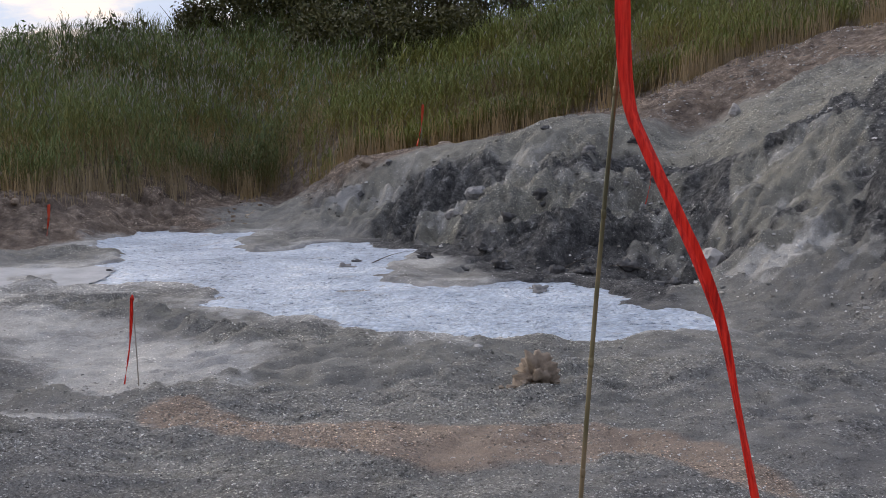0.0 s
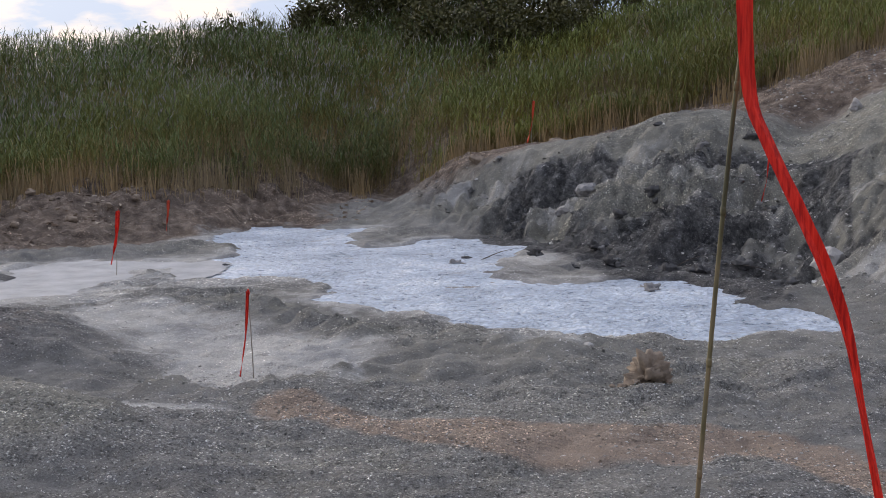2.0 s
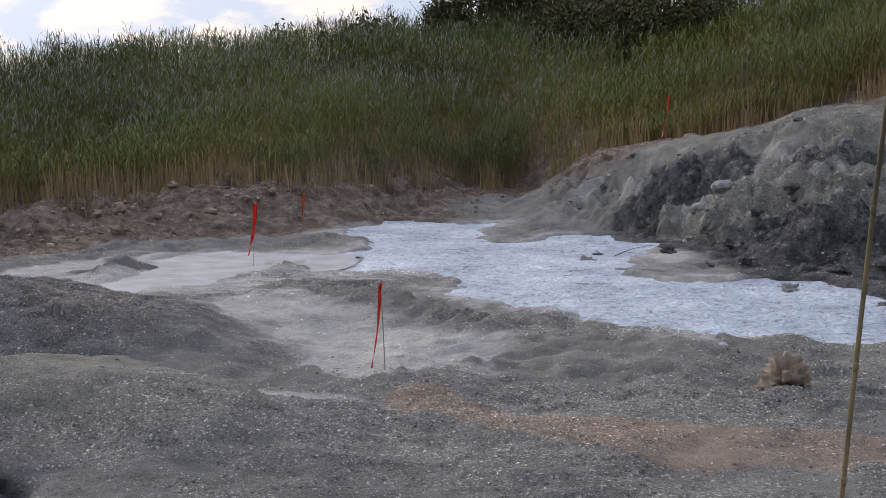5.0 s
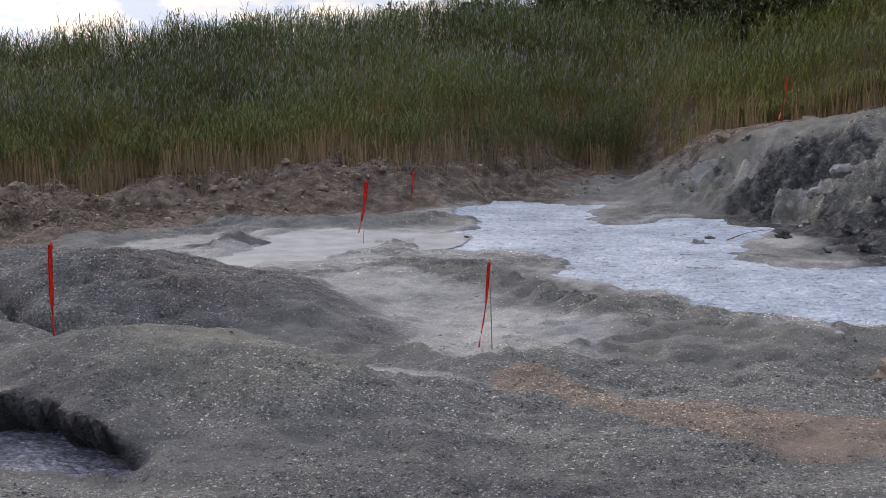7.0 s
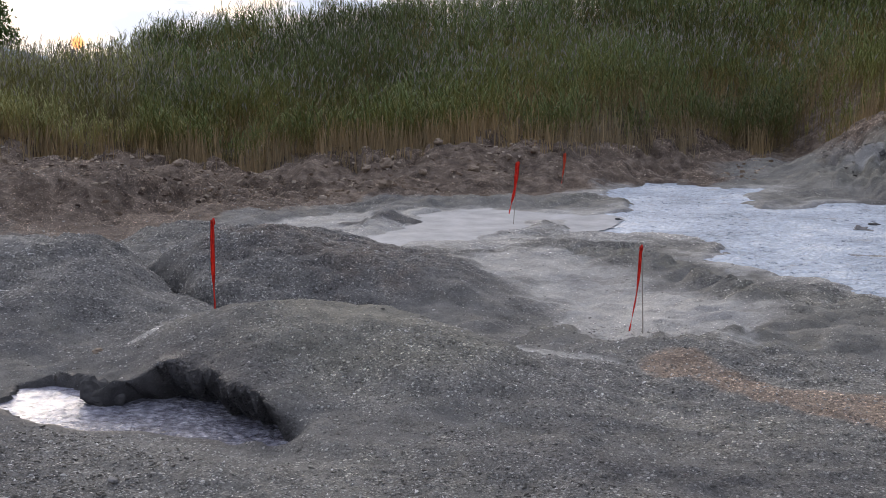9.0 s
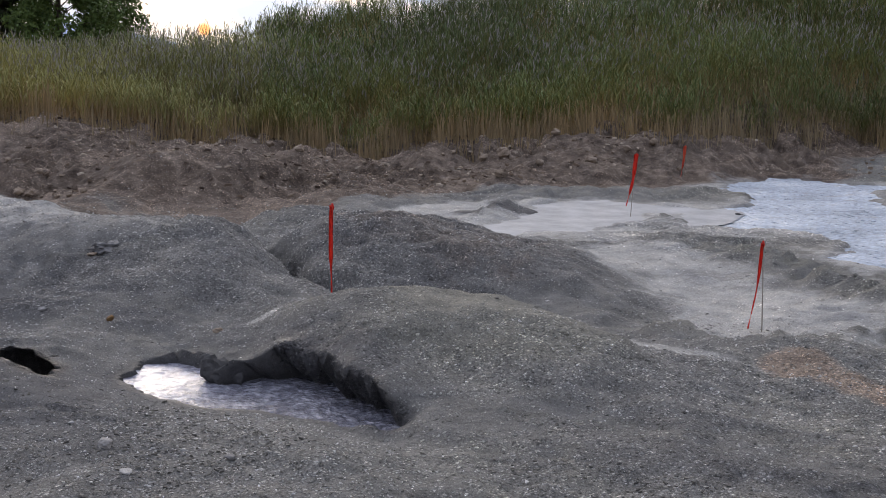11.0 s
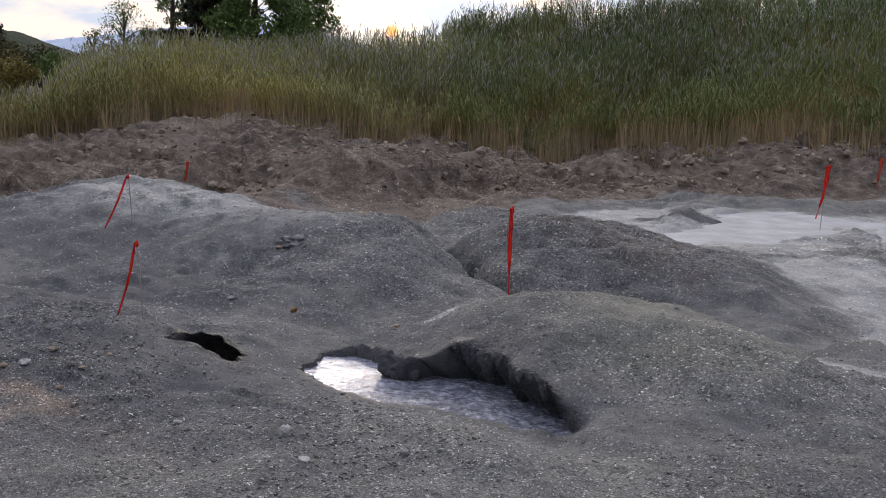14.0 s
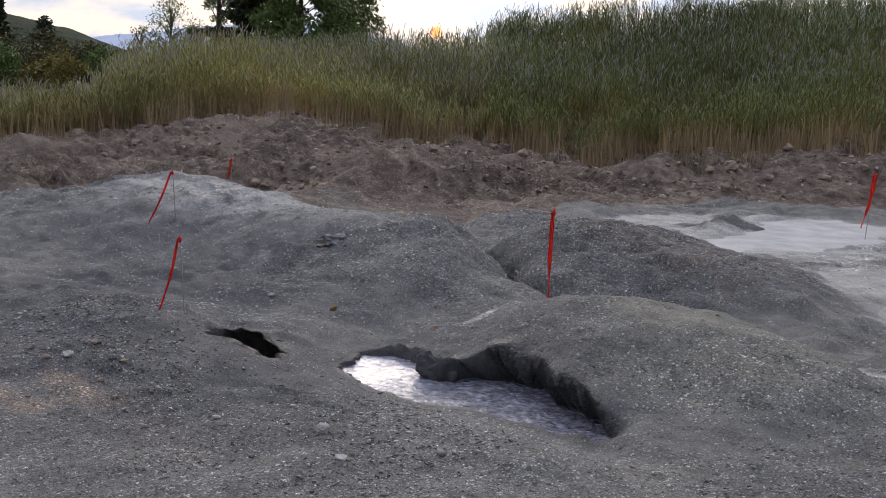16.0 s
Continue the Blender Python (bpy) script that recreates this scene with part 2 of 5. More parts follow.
def reed_material(name, low, mid_c, high):
    s = Shader(name, 0.65, 0.25)
    reed_tone, vary, _ = s.attribute("reed_tone")
    c = s.ramp(reed_tone, (0.0, low), (0.22, low), (0.50, mid_c), (1.0, high))
    c = s.mix(s.math("MULTIPLY", vary, 0.68), c, s.mix(1.0, c, (0.32, 0.34, 0.30), "MULTIPLY"))
    c = s.mix(s.ramp(s.noise(0.25, 3), (0.4, 0.0), (0.62, 0.45)), c, s.mix(1.0, c, (1.25, 1.05, 0.65), "MULTIPLY"))
    s.bsdf.inputs["Subsurface Weight"].default_value = 0.0
    return s.done(c)


def leaf_material(name, a, b):
    s = Shader(name, 0.6, 0.3)
    c = s.mix(s.island(), a, b)
    return s.done(s.mix(s.ramp(s.noise(0.8, 3), (0.35, 0.0), (0.7, 0.6)), c, s.mix(1.0, c, (0.55, 0.6, 0.5), "MULTIPLY")))


def bark_material():
    s = Shader("bark", 0.9, 0.2)
    v = s.noise(1.0, 5, 0.6, s.stretched(18, 18, 3))
    return s.done(s.ramp(v, (0.3, (0.045, 0.035, 0.028)), (0.7, (0.14, 0.115, 0.09))), None, s.relief(v, 0.6, 0.02))


def stone_material(name, a, b):
    s = Shader(name, 0.9, 0.3)
    v = s.noise(14.0, 6, 0.65)
    c = s.ramp(v, (0.28, a), (0.72, b))
    r = s.random()
    c = s.mix(s.math("MULTIPLY", r, 0.5), c, s.mix(1.0, c, (0.6, 0.56, 0.52), "MULTIPLY"))
    n = s.relief(v, 0.6, 0.02)
    return s.done(c, None, s.relief(s.noise(70.0, 4), 0.4, 0.006, n))


def chips_material():
    s = Shader("stone_chips", 0.9, 0.3)
    c = s.ramp(s.island(), (0.0, (0.12, 0.115, 0.105)), (0.25, (0.28, 0.268, 0.242)), (0.6, (0.46, 0.44, 0.405)), (0.85, (0.64, 0.62, 0.585)), (1.0, (0.84, 0.82, 0.79)))
    return s.done(c, None, s.relief(s.noise(80.0, 4), 0.4, 0.004))


def shale_material():
    s = Shader("shale_flakes", 0.85, 0.35)
    c = s.ramp(s.island(), (0.0, (0.07, 0.066, 0.058)), (0.4, (0.16, 0.150, 0.128)), (0.75, (0.27, 0.255, 0.222)), (0.93, (0.42, 0.40, 0.36)), (1.0, (0.66, 0.64, 0.60)))
    return s.done(c, None, s.relief(s.noise(80.0, 4), 0.4, 0.004))


def rubble_material():
    s = Shader("brown_rubble", 0.92, 0.25)
    c = s.ramp(s.island(), (0.0, (0.06, 0.041, 0.030)), (0.3, (0.18, 0.128, 0.090)), (0.65, (0.34, 0.265, 0.19)), (1.0, (0.62, 0.53, 0.42)))
    return s.done(c, None, s.relief(s.noise(60.0, 4), 0.4, 0.006))


def tape_material():
    s = Shader("red_marking_tape", 0.45, 0.4)
    v = s.noise(1.0, 5, 0.6, s.stretched(150, 150, 9))
    c = s.ramp(v, (0.34, (0.50, 0.018, 0.010)), (0.50, (0.80, 0.045, 0.022)), (0.66, (0.93, 0.085, 0.042)))
    s.put(s.bsdf.inputs["Transmission Weight"], 0.0)
    thin = s.n.new("ShaderNodeBsdfTranslucent")
    s.l.new(c, thin.inputs["Color"])
    both = s.n.new("ShaderNodeMixShader")
    both.inputs["Fac"].default_value = 0.45
    s.l.new(s.bsdf.outputs["BSDF"], both.inputs[1])
    s.l.new(thin.outputs["BSDF"], both.inputs[2])
    s.l.new(both.outputs["Shader"], s.n["Material Output"].inputs["Surface"])
    return s.done(c, None, s.relief(s.noise(1.0, 3, 0.5, s.stretched(30, 30, 4)), 0.4, 0.01))


def faded_tape_material():
    s = Shader("orange_faded_tape", 0.5, 0.3)
    return s.done(s.ramp(s.noise(7.0, 3), (0.3, (0.58, 0.045, 0.018)), (0.7, (0.68, 0.10, 0.04))))


def cane_material():
    s = Shader("cane", 0.5, 0.4)
    v = s.noise(1.0, 4, 0.6, s.stretched(40, 40, 3))
    big = s.noise(3.5, 3)
    c = s.mix(s.ramp(big, (0.45, 0.0), (0.6, 1.0)), s.ramp(v, (0.3, (0.055, 0.05, 0.022)), (0.7, (0.16, 0.14, 0.06))),
              s.ramp(v, (0.3, (0.20, 0.135, 0.07)), (0.7, (0.36, 0.27, 0.15))))
    return s.done(c, None, s.relief(v, 0.3, 0.003))


MUD = ground_material()
POOL_MUD, CHANNEL_MUD, SPRING_MUD = pool_material(), channel_material(), spring_material()
REED = reed_material("reed_leaf", (0.46, 0.345, 0.20), (0.215, 0.208, 0.060), (0.136, 0.190, 0.072))
REED_YELLOW = reed_material("yellowing_reed_leaf", (0.40, 0.30, 0.175), (0.345, 0.310, 0.115), (0.290, 0.315, 0.130))
REED_BRIGHT = reed_material("bright_reed_leaf", (0.30, 0.22, 0.11), (0.235, 0.225, 0.058), (0.180, 0.222, 0.066))
STALK = reed_material("dead_reed_stalk", (0.50, 0.39, 0.24), (0.50, 0.39, 0.24), (0.50, 0.39, 0.24))
PLUME = leaf_material("reed_plume", (0.32, 0.285, 0.26), (0.52, 0.475, 0.44))
LEAF_DARK = leaf_material("dark_foliage", (0.045, 0.045, 0.013), (0.115, 0.105, 0.030))
LEAF_GREEN = leaf_material("green_foliage", (0.070, 0.120, 0.028), (0.170, 0.235, 0.060))
LEAF_YELLOW = leaf_material("yellowing_foliage", (0.16, 0.14, 0.03), (0.26, 0.20, 0.05))
NEEDLE = leaf_material("conifer_needles", (0.026, 0.034, 0.016), (0.065, 0.075, 0.032))
BARK = bark_material()
STONE_TAN = stone_material("tan_stone", (0.22, 0.165, 0.115), (0.42, 0.345, 0.265))
STONE_GREY = stone_material("grey_stone", (0.17, 0.165, 0.16), (0.36, 0.35, 0.335))
STONE_PALE = stone_material("pale_stone", (0.38, 0.36, 0.33), (0.58, 0.56, 0.53))
STONE_RUST = stone_material("rust_stone", (0.16, 0.085, 0.035), (0.30, 0.18, 0.08))
STONE_DARK = stone_material("dark_mud_clod", (0.06, 0.06, 0.06), (0.16, 0.155, 0.15))
CHIPS, RUBBLE = chips_material(), rubble_material()
SHALE = shale_material()
TAPE, FADED, CANE = tape_material(), faded_tape_material(), cane_material()
CANE_PALE = stone_material("bleached_cane", (0.30, 0.27, 0.22), (0.50, 0.46, 0.40))


# ---- the lie of the land: a mud bowl, its rim fitted to the camera's view from (0, 0), mounds and basins ----
def lattice(seed):
    return np.random.RandomState(seed).rand(64, 64)


def value_noise(x, y, seed):
    grid = lattice(seed)
    i, j = np.floor(x).astype(int), np.floor(y).astype(int)
    u, v = x - i, y - j
    u, v = u * u * (3 - 2 * u), v * v * (3 - 2 * v)
    a, b = grid[i % 64, j % 64], grid[(i + 1) % 64, j % 64]
    c, d = grid[i % 64, (j + 1) % 64], grid[(i + 1) % 64, (j + 1) % 64]
    return (a * (1 - u) + b * u) * (1 - v) + (c * (1 - u) + d * u) * v - 0.5


def fbm(x, y, size, octaves, seed, fall=0.5):
    out, amp = np.zeros_like(x), 1.0
    for k in range(octaves):
        turn = 0.6 * k
        xr, yr = x * np.cos(turn) - y * np.sin(turn), x * np.sin(turn) + y * np.cos(turn)
        out += amp * value_noise(xr / size + 7.3 * k, yr / size + 3.1 * k, seed + k)
        amp, size = amp * fall, size / 2.03
    return out


def blocks(x, y, size, seed):
    """Broken ground: a height for each clod and the width of the crevice beside it."""
    r = np.random.RandomState(seed)
    jx, jy, h = r.rand(64, 64), r.rand(64, 64), r.rand(64, 64)
    u, v = x / size, y / size
    i, j = np.floor(u).astype(int), np.floor(v).astype(int)
    f1, f2, own = np.full_like(u, 9.0), np.full_like(u, 9.0), np.zeros_like(u)
    for di in (-1, 0, 1):
        for dj in (-1, 0, 1):
            a, b = (i + di) % 64, (j + dj) % 64
            dist = np.hypot(i + di + jx[a, b] - u, j + dj + jy[a, b] - v)
            closer = dist < f1
            f2 = np.where(closer, f1, np.minimum(f2, dist))
            own = np.where(closer, h[a, b], own)
            f1 = np.where(closer, dist, f1)
    return own - 0.5, f2 - f1


def step(e0, e1, x):
    u = np.clip((x - e0) / (e1 - e0), 0, 1)
    return u * u * (3 - 2 * u)


def bump(x, y, cx, cy, rx, ry, turn=0.0, power=1.0):
    c, s = np.cos(np.radians(turn)), np.sin(np.radians(turn))
    u, v = (x - cx) * c + (y - cy) * s, -(x - cx) * s + (y - cy) * c
    return np.exp(-((u / rx) ** 2 + (v / ry) ** 2) ** power)


def along(x, y, line):
    """The distance to an open line of points."""
    best = np.full_like(x, 1e9)
    for (ax, ay), (bx, by) in zip(line[:-1], line[1:]):
        ux, uy = bx - ax, by - ay
        k = np.clip(((x - ax) * ux + (y - ay) * uy) / (ux * ux + uy * uy), 0, 1)
        best = np.minimum(best, np.hypot(x - ax - k * ux, y - ay - k * uy))
    return best


def inside(x, y, ring):
    """Signed distance to a closed outline, positive within it."""
    ring = list(ring)
    dist = along(x, y, ring + ring[:1])
    hit = np.zeros(x.shape, bool)
    for (ax, ay), (bx, by) in zip(ring, ring[1:] + ring[:1]):
        cross = (ay > y) != (by > y)
        hit ^= cross & (x < (bx - ax) * (y - ay) / (by - ay if by != ay else 1e-9) + ax)
    return np.where(hit, dist, -dist)


# bearings (degrees to the left) from the camera for the bowl's rim; foot, crest and reed toe are fitted to its view
BEARING = (-60, -30, -21, -17, -13, -9.5, -6, -2, 2, 5, 7, 8.5, 11, 14, 17, 20, 23.5, 26, 29, 32, 35, 38, 42, 45, 48, 52, 55, 57, 60, 64, 90)
FOOT_D = (7.5, 8.2, 8.9, 9.7, 11.0, 11.6, 11.9, 12.4, 14.4, 15.9, 16.4, 16.5, 17.0, 16.4, 15.82, 15.3, 14.69, 14.6, 14.6, 14.4, 13.85, 12.8, 12.6, 12.96, 13.24, 13.4, 13.4, 13.4, 13.23, 13.0, 12.0)
CREST_D = (13.0, 14.0, 14.2, 14.2, 14.2, 16.0, 16.3, 16.3, 17.0, 17.6, 18.0, 18.0, 19.0, 18.4, 17.93, 17.7, 17.44, 17.47, 17.57, 17.6, 17.65, 17.8, 18.0, 18.24, 18.4, 18.4, 18.16, 18.0, 18.0, 18.0, 17.0)
CREST_Z = (3.5, 2.7, 2.13, 1.57, 1.6, 1.51, 1.48, 1.18, 0.99, 0.74, 0.47, 0.32, 0.06, 0.21, 0.41, 0.45, 0.45, 0.38, 0.33, 0.25, 0.19, 0.29, 0.42, 0.47, 0.52, 0.59, 0.63, 0.55, 0.43, 0.29, 0.17)
TOE_D = (17.0, 20.0, 21.0, 20.5, 20.0, 19.8, 19.6, 19.5, 19.5, 19.8, 20.2, 21.0, 21.0, 19.56, 18.53, 18.3, 18.04, 18.0, 18.0, 18.0, 18.1, 18.4, 18.6, 18.84, 19.0, 19.0, 18.76, 18.6, 18.51, 18.4, 18.0)
TOE_Z = (5.0, 4.2, 3.15, 2.75, 2.34, 1.87, 1.46, 1.15, 0.92, 0.81, 0.66, 0.52, 0.22, 0.28, 0.42, 0.46, 0.46, 0.39, 0.34, 0.24, 0.18, 0.29, 0.42, 0.48, 0.54, 0.59, 0.62, 0.54, 0.42, 0.3, 0.16)
RIDGE_Z = (9.0, 8.0, 7.0, 6.4, 5.8, 5.2, 4.7, 4.3, 4.0, 3.8, 3.6, 3.5, 3.35, 3.26, 3.16, 3.03, 2.87, 2.77, 2.64, 2.5, 2.33, 2.1, 1.6, 1.42, 1.26, 1.1, 0.92, 0.8, 0.41, -0.1, -0.4)

RIDGE_D = 34.0

POOL = ((-3.71, 11.31), (-3.42, 11.23), (-2.55, 11.21), (-2.30, 10.73), (-2.00, 10.05), (-1.57, 9.46), (-1.17, 9.30), (-0.86, 9.11), (-0.56, 8.70),
        (-0.20, 8.42), (0.13, 8.25), (0.49, 8.15), (0.81, 8.04), (1.08, 8.02), (1.25, 8.10), (1.40, 8.30), (1.69, 8.52), (1.99, 8.61),
        (2.15, 8.94), (2.14, 9.45), (1.74, 9.53), (1.58, 10.02), (1.42, 10.68), (1.08, 10.93), (0.71, 11.04), (0.17, 11.17), (-0.28, 11.17),
        (-0.51, 11.45), (-0.60, 11.95), (-0.45, 12.79), (-0.34, 13.75), (-0.71, 14.24), (-1.28, 15.04), (-1.70, 14.73), (-1.92, 14.17), (-2.33, 14.06),
        (-2.78, 14.32), (-2.71, 15.39), (-2.76, 16.15), (-3.26, 16.18), (-4.03, 16.63), (-4.42, 16.49), (-4.62, 15.71), (-4.46, 14.65), (-3.97, 13.71),
        (-3.83, 13.15), (-4.05, 12.65), (-3.98, 11.95))
CHANNEL = ((-5.38, 9.31), (-5.51, 10.04), (-5.49, 10.74), (-5.65, 11.26), (-5.82, 11.83), (-5.69, 12.49), (-5.36, 12.77), (-4.93, 12.42), (-4.23, 12.63),
           (-3.79, 12.32), (-3.69, 11.59), (-3.77, 11.25), (-4.20, 11.94), (-4.56, 11.83), (-4.35, 10.94), (-4.30, 10.53), (-4.69, 10.01), (-4.87, 9.40),
           (-5.12, 9.22))
STRIP = ((-6.85, 10.12), (-6.92, 10.82), (-6.76, 11.39), (-6.52, 11.63), (-6.18, 11.40), (-6.13, 10.80), (-6.09, 10.26), (-6.52, 10.08))
DRY = ((-2.83, 7.79), (-2.78, 8.17), (-2.42, 8.16), (-1.86, 7.66), (-1.35, 7.07), (-1.48, 6.86), (-1.88, 6.73), (-2.11, 6.74), (-2.38, 7.10))
# the spring's mud as far as it is seen, and the hole in the ground above it, whose far rim overhangs
SPRING = ((-4.57, 4.21), (-4.58, 4.37), (-4.65, 4.48), (-4.63, 4.54), (-4.53, 4.64), (-4.41, 4.62), (-4.25, 4.55), (-4.17, 4.43), (-4.04, 4.53),
          (-3.85, 4.60), (-3.70, 4.66), (-3.56, 4.72), (-3.36, 4.75), (-3.21, 4.63), (-3.06, 4.51), (-2.91, 4.47), (-2.80, 4.26), (-2.81, 4.17),
          (-2.95, 4.22), (-3.09, 4.23), (-3.28, 4.22), (-3.50, 4.22), (-3.66, 4.15), (-3.76, 4.09), (-3.90, 4.07), (-4.08, 4.08), (-4.33, 4.16),
          (-4.47, 4.17))
PAN = ((-4.03, 8.59), (-3.74, 9.15), (-3.32, 9.44), (-2.90, 8.94), (-2.50, 8.92), (-1.76, 8.13), (-1.37, 7.82), (-1.18, 7.12), (-1.47, 6.78),
       (-1.92, 6.48), (-2.35, 6.66), (-2.84, 7.15), (-3.32, 7.88))
HOLE = ((-4.57, 4.21), (-4.60, 4.37), (-4.66, 4.48), (-4.63, 4.55), (-4.53, 4.65), (-4.41, 4.63), (-4.25, 4.56), (-4.13, 4.42), (-4.02, 4.46),
        (-3.88, 4.55), (-3.76, 4.66), (-3.66, 4.64), (-3.5, 4.58), (-3.39, 4.52), (-3.26, 4.46), (-3.10, 4.40), (-2.95, 4.33), (-2.80, 4.27),
        (-2.78, 4.13), (-2.95, 4.15), (-3.09, 4.16), (-3.28, 4.15), (-3.50, 4.14), (-3.66, 4.07), (-3.76, 4.02), (-3.90, 4.00), (-4.08, 4.01), (-4.33, 4.08), (-4.49, 4.12))
VENT = ((-5.29, 3.84), (-5.35, 3.98), (-5.12, 4.02), (-4.84, 3.98), (-4.75, 3.85), (-4.90, 3.81), (-5.11, 3.82))
CRACK = ((-8.6, 10.0), (-7.6, 8.4), (-6.68, 7.4), (-5.77, 7.02), (-5.14, 6.6), (-4.72, 6.42), (-4.42, 6.46), (-4.12, 6.72), (-3.84, 6.80), (-3.34, 6.70), (-3.0, 6.5), (-2.72, 6.2))
TRACK = ((-1.42, 5.95), (-1.15, 5.78), (-0.87, 5.57), (-0.60, 5.42), (-0.18, 5.28), (0.22, 5.28), (0.63, 5.33), (1.02, 5.29), (1.26, 5.20),
         (1.45, 4.95))
# thin dry trickles of pale silt
TRICKLES = (((-5.54, 4.68), (-5.32, 4.72), (-5.08, 4.79), (-4.84, 4.90), (-4.65, 5.05), (-4.42, 5.27)),
            ((-4.41, 8.94), (-3.97, 8.70), (-3.52, 8.60)),
            ((-2.73, 6.11), (-2.37, 5.93), (-1.87, 5.88), (-1.39, 5.76)))
POOL_LEVEL, CHANNEL_LEVEL, SPRING_LEVEL, FILM_LEVEL = -0.05, -0.04, -0.10, 0.0


def rim(a, table):
    """A value of the rim at bearings a, eased between the ones given."""
    fine = np.arange(-70, 100, 0.5)
    soft = np.interp(fine, BEARING, table)
    k = np.exp(-(np.arange(-4, 5) / 2.0) ** 2)
    soft = np.convolve(np.pad(soft, 4, mode="edge"), k / k.sum(), "valid")
    return np.interp(a, fine, soft)


def land(x, y):
    """The ground's height and its surface kinds at x, y."""
    x, y = np.asarray(x, float), np.asarray(y, float)
    wx, wy = x + 0.5 * fbm(x, y, 2.0, 3, 11), y + 0.5 * fbm(x, y, 2.0, 3, 21)
    d, a = np.hypot(wx, wy), np.degrees(np.arctan2(-wx, wy))
    a = np.where(np.abs(a) > 90, 90 * np.sign(a), a)
    foot, crest, toe = rim(a, FOOT_D), rim(a, CREST_D), rim(a, TOE_D)
    cz, tz, rz = rim(a, CREST_Z), rim(a, TOE_Z), rim(a, RIDGE_Z)
    up = np.clip((d - foot) / (crest - foot), 0, 1)
    right = step(9, 4, a)
    shelf = (d - foot) / (crest - foot)
    rise = np.where(up < 1, up ** (1.25 - 0.25 * right) * (1 - 0.25 * right * (1 - up) * up), 1)
    z = cz * rise
    z += (tz - cz) * step(0, 1, (d - crest) / (toe - crest + 0.01))
    far = np.clip((d - toe) / (RIDGE_D - toe), 0, None)
    z += (rz - tz) * np.where(far < 1, far, 1.0) - 0.012 * np.clip(d - RIDGE_D, 0, 300)
    front = step(0, 1, (y + 1) / 3)
    z *= front
    near = step(45, 25, d)
    # broad swells and the mounds on the floor
    z += near * (0.10 * fbm(x, y, 3.0, 2, 31))
    z -= 0.05 * bump(x, y, -1.2, 8.0, 2.5, 1.8)
    spring_mound = 0.31 * bump(x, y, -3.30, 5.42, 1.12, 0.68, -5, 1.5) + 0.06 * bump(x, y, -2.5, 5.3, 0.7, 0.5)
    z += spring_mound
    z += 0.30 * bump(x, y, -8.0, 6.3, 2.6, 1.15, 18, 1.2) + 0.12 * bump(x, y, -6.0, 6.1, 1.1, 0.8)
    z += 0.22 * bump(x, y, -9.6, 6.8, 1.5, 0.9)
    z += 0.20 * bump(x, y, -4.9, 8.1, 1.5, 0.85, -15, 1.2) + 0.06 * bump(x, y, -6.6, 8.8, 0.9, 0.6)
    z += 0.52 * bump(x, y, -10.0, 10.55, 1.25, 0.8, 40, 1.5)
    z += 0.13 * bump(x, y, -9.6, 5.0, 1.1, 0.9) - 0.10 * bump(x, y, -8.0, 7.3, 0.9, 0.7) + 0.09 * bump(x, y, -6.9, 5.8, 0.7, 0.5)
    z += 0.15 * bump(x, y, -5.65, 6.2, 0.6, 0.36, -35) + 0.11 * bump(x, y, -5.3, 7.7, 0.6, 0.5) + 0.08 * bump(x, y, -3.95, 5.05, 0.42, 0.32)
    z += 0.085 * bump(x, y, -3.30, 4.62, 0.50, 0.27, -22, 1.4)
    gully = along(x + 0.15 * fbm(x, y, 0.6, 3, 25), y + 0.15 * fbm(x, y, 0.6, 3, 27), CRACK)
    z -= (0.13 * np.exp(-(gully / 0.42) ** 2) + 0.22 * np.exp(-(gully / 0.12) ** 2) * step(7.6, 6.9, y)) * (0.3 + 0.7 * step(8.2, 7.0, y))
    z -= 0.55 * np.exp(-(along(wx, wy, ((2.5, 11.6), (2.85, 13.0), (3.1, 14.5), (3.9, 16.5))) / 0.7) ** 2)
    z -= 0.35 * np.exp(-(along(wx, wy, ((-2.4, 18.5), (-3.0, 20.5), (-3.6, 24.0))) / 0.6) ** 2)
    # low mud banks beside the pool and the dry pan
    lumps = np.clip(0.42 + 1.9 * fbm(x, y, 0.38, 4, 41, 0.6), 0, 1)
    bank = np.exp(-(along(wx, wy, ((-3.15, 9.70), (-2.84, 9.58), (-2.44, 9.23), (-1.86, 8.58), (-1.40, 8.2))) / 0.22) ** 2)
    bank = np.maximum(bank, 0.7 * np.exp(-(along(wx, wy, ((-2.45, 6.62), (-2.15, 6.60), (-1.82, 6.50), (-1.55, 6.58), (-1.29, 6.92))) / 0.13) ** 2))
    bank = np.maximum(bank, 1.0 * bump(x, y, -4.12, 11.2, 0.45, 0.28) + 0.7 * bump(x, y, -5.5, 9.45, 0.3, 0.16) + 0.5 * bump(x, y, -3.95, 14.0, 0.35, 0.4))
    bank = np.maximum(bank, 0.5 * bump(x, y, -6.35, 5.7, 0.28, 0.16) + 0.15 * np.exp(-(along(wx, wy, ((-1.3, 8.6), (-0.2, 8.2), (1.2, 8.0), (2.2, 8.5))) / 0.18) ** 2))
    bank = bank * lumps
    z += 0.10 * bank * (0.75 + 0.5 * np.clip(0.5 + 2.2 * fbm(x, y, 0.13, 4, 43, 0.65), 0, 1))
    # the rough dark face of the terrace
    face = right * step(0.02, 0.25, up) * step(1.0, 0.8, up) * near
    rough = face * (0.55 + 0.45 * step(-13, -9, a))
    crag = np.abs(fbm(x, y, 0.9, 6, 51, 0.62))
    ledge = fbm(x, y, 1.6, 3, 61)
    z += rough * (0.50 * (0.18 - crag) + 0.30 * ledge)
    tread = 0.26
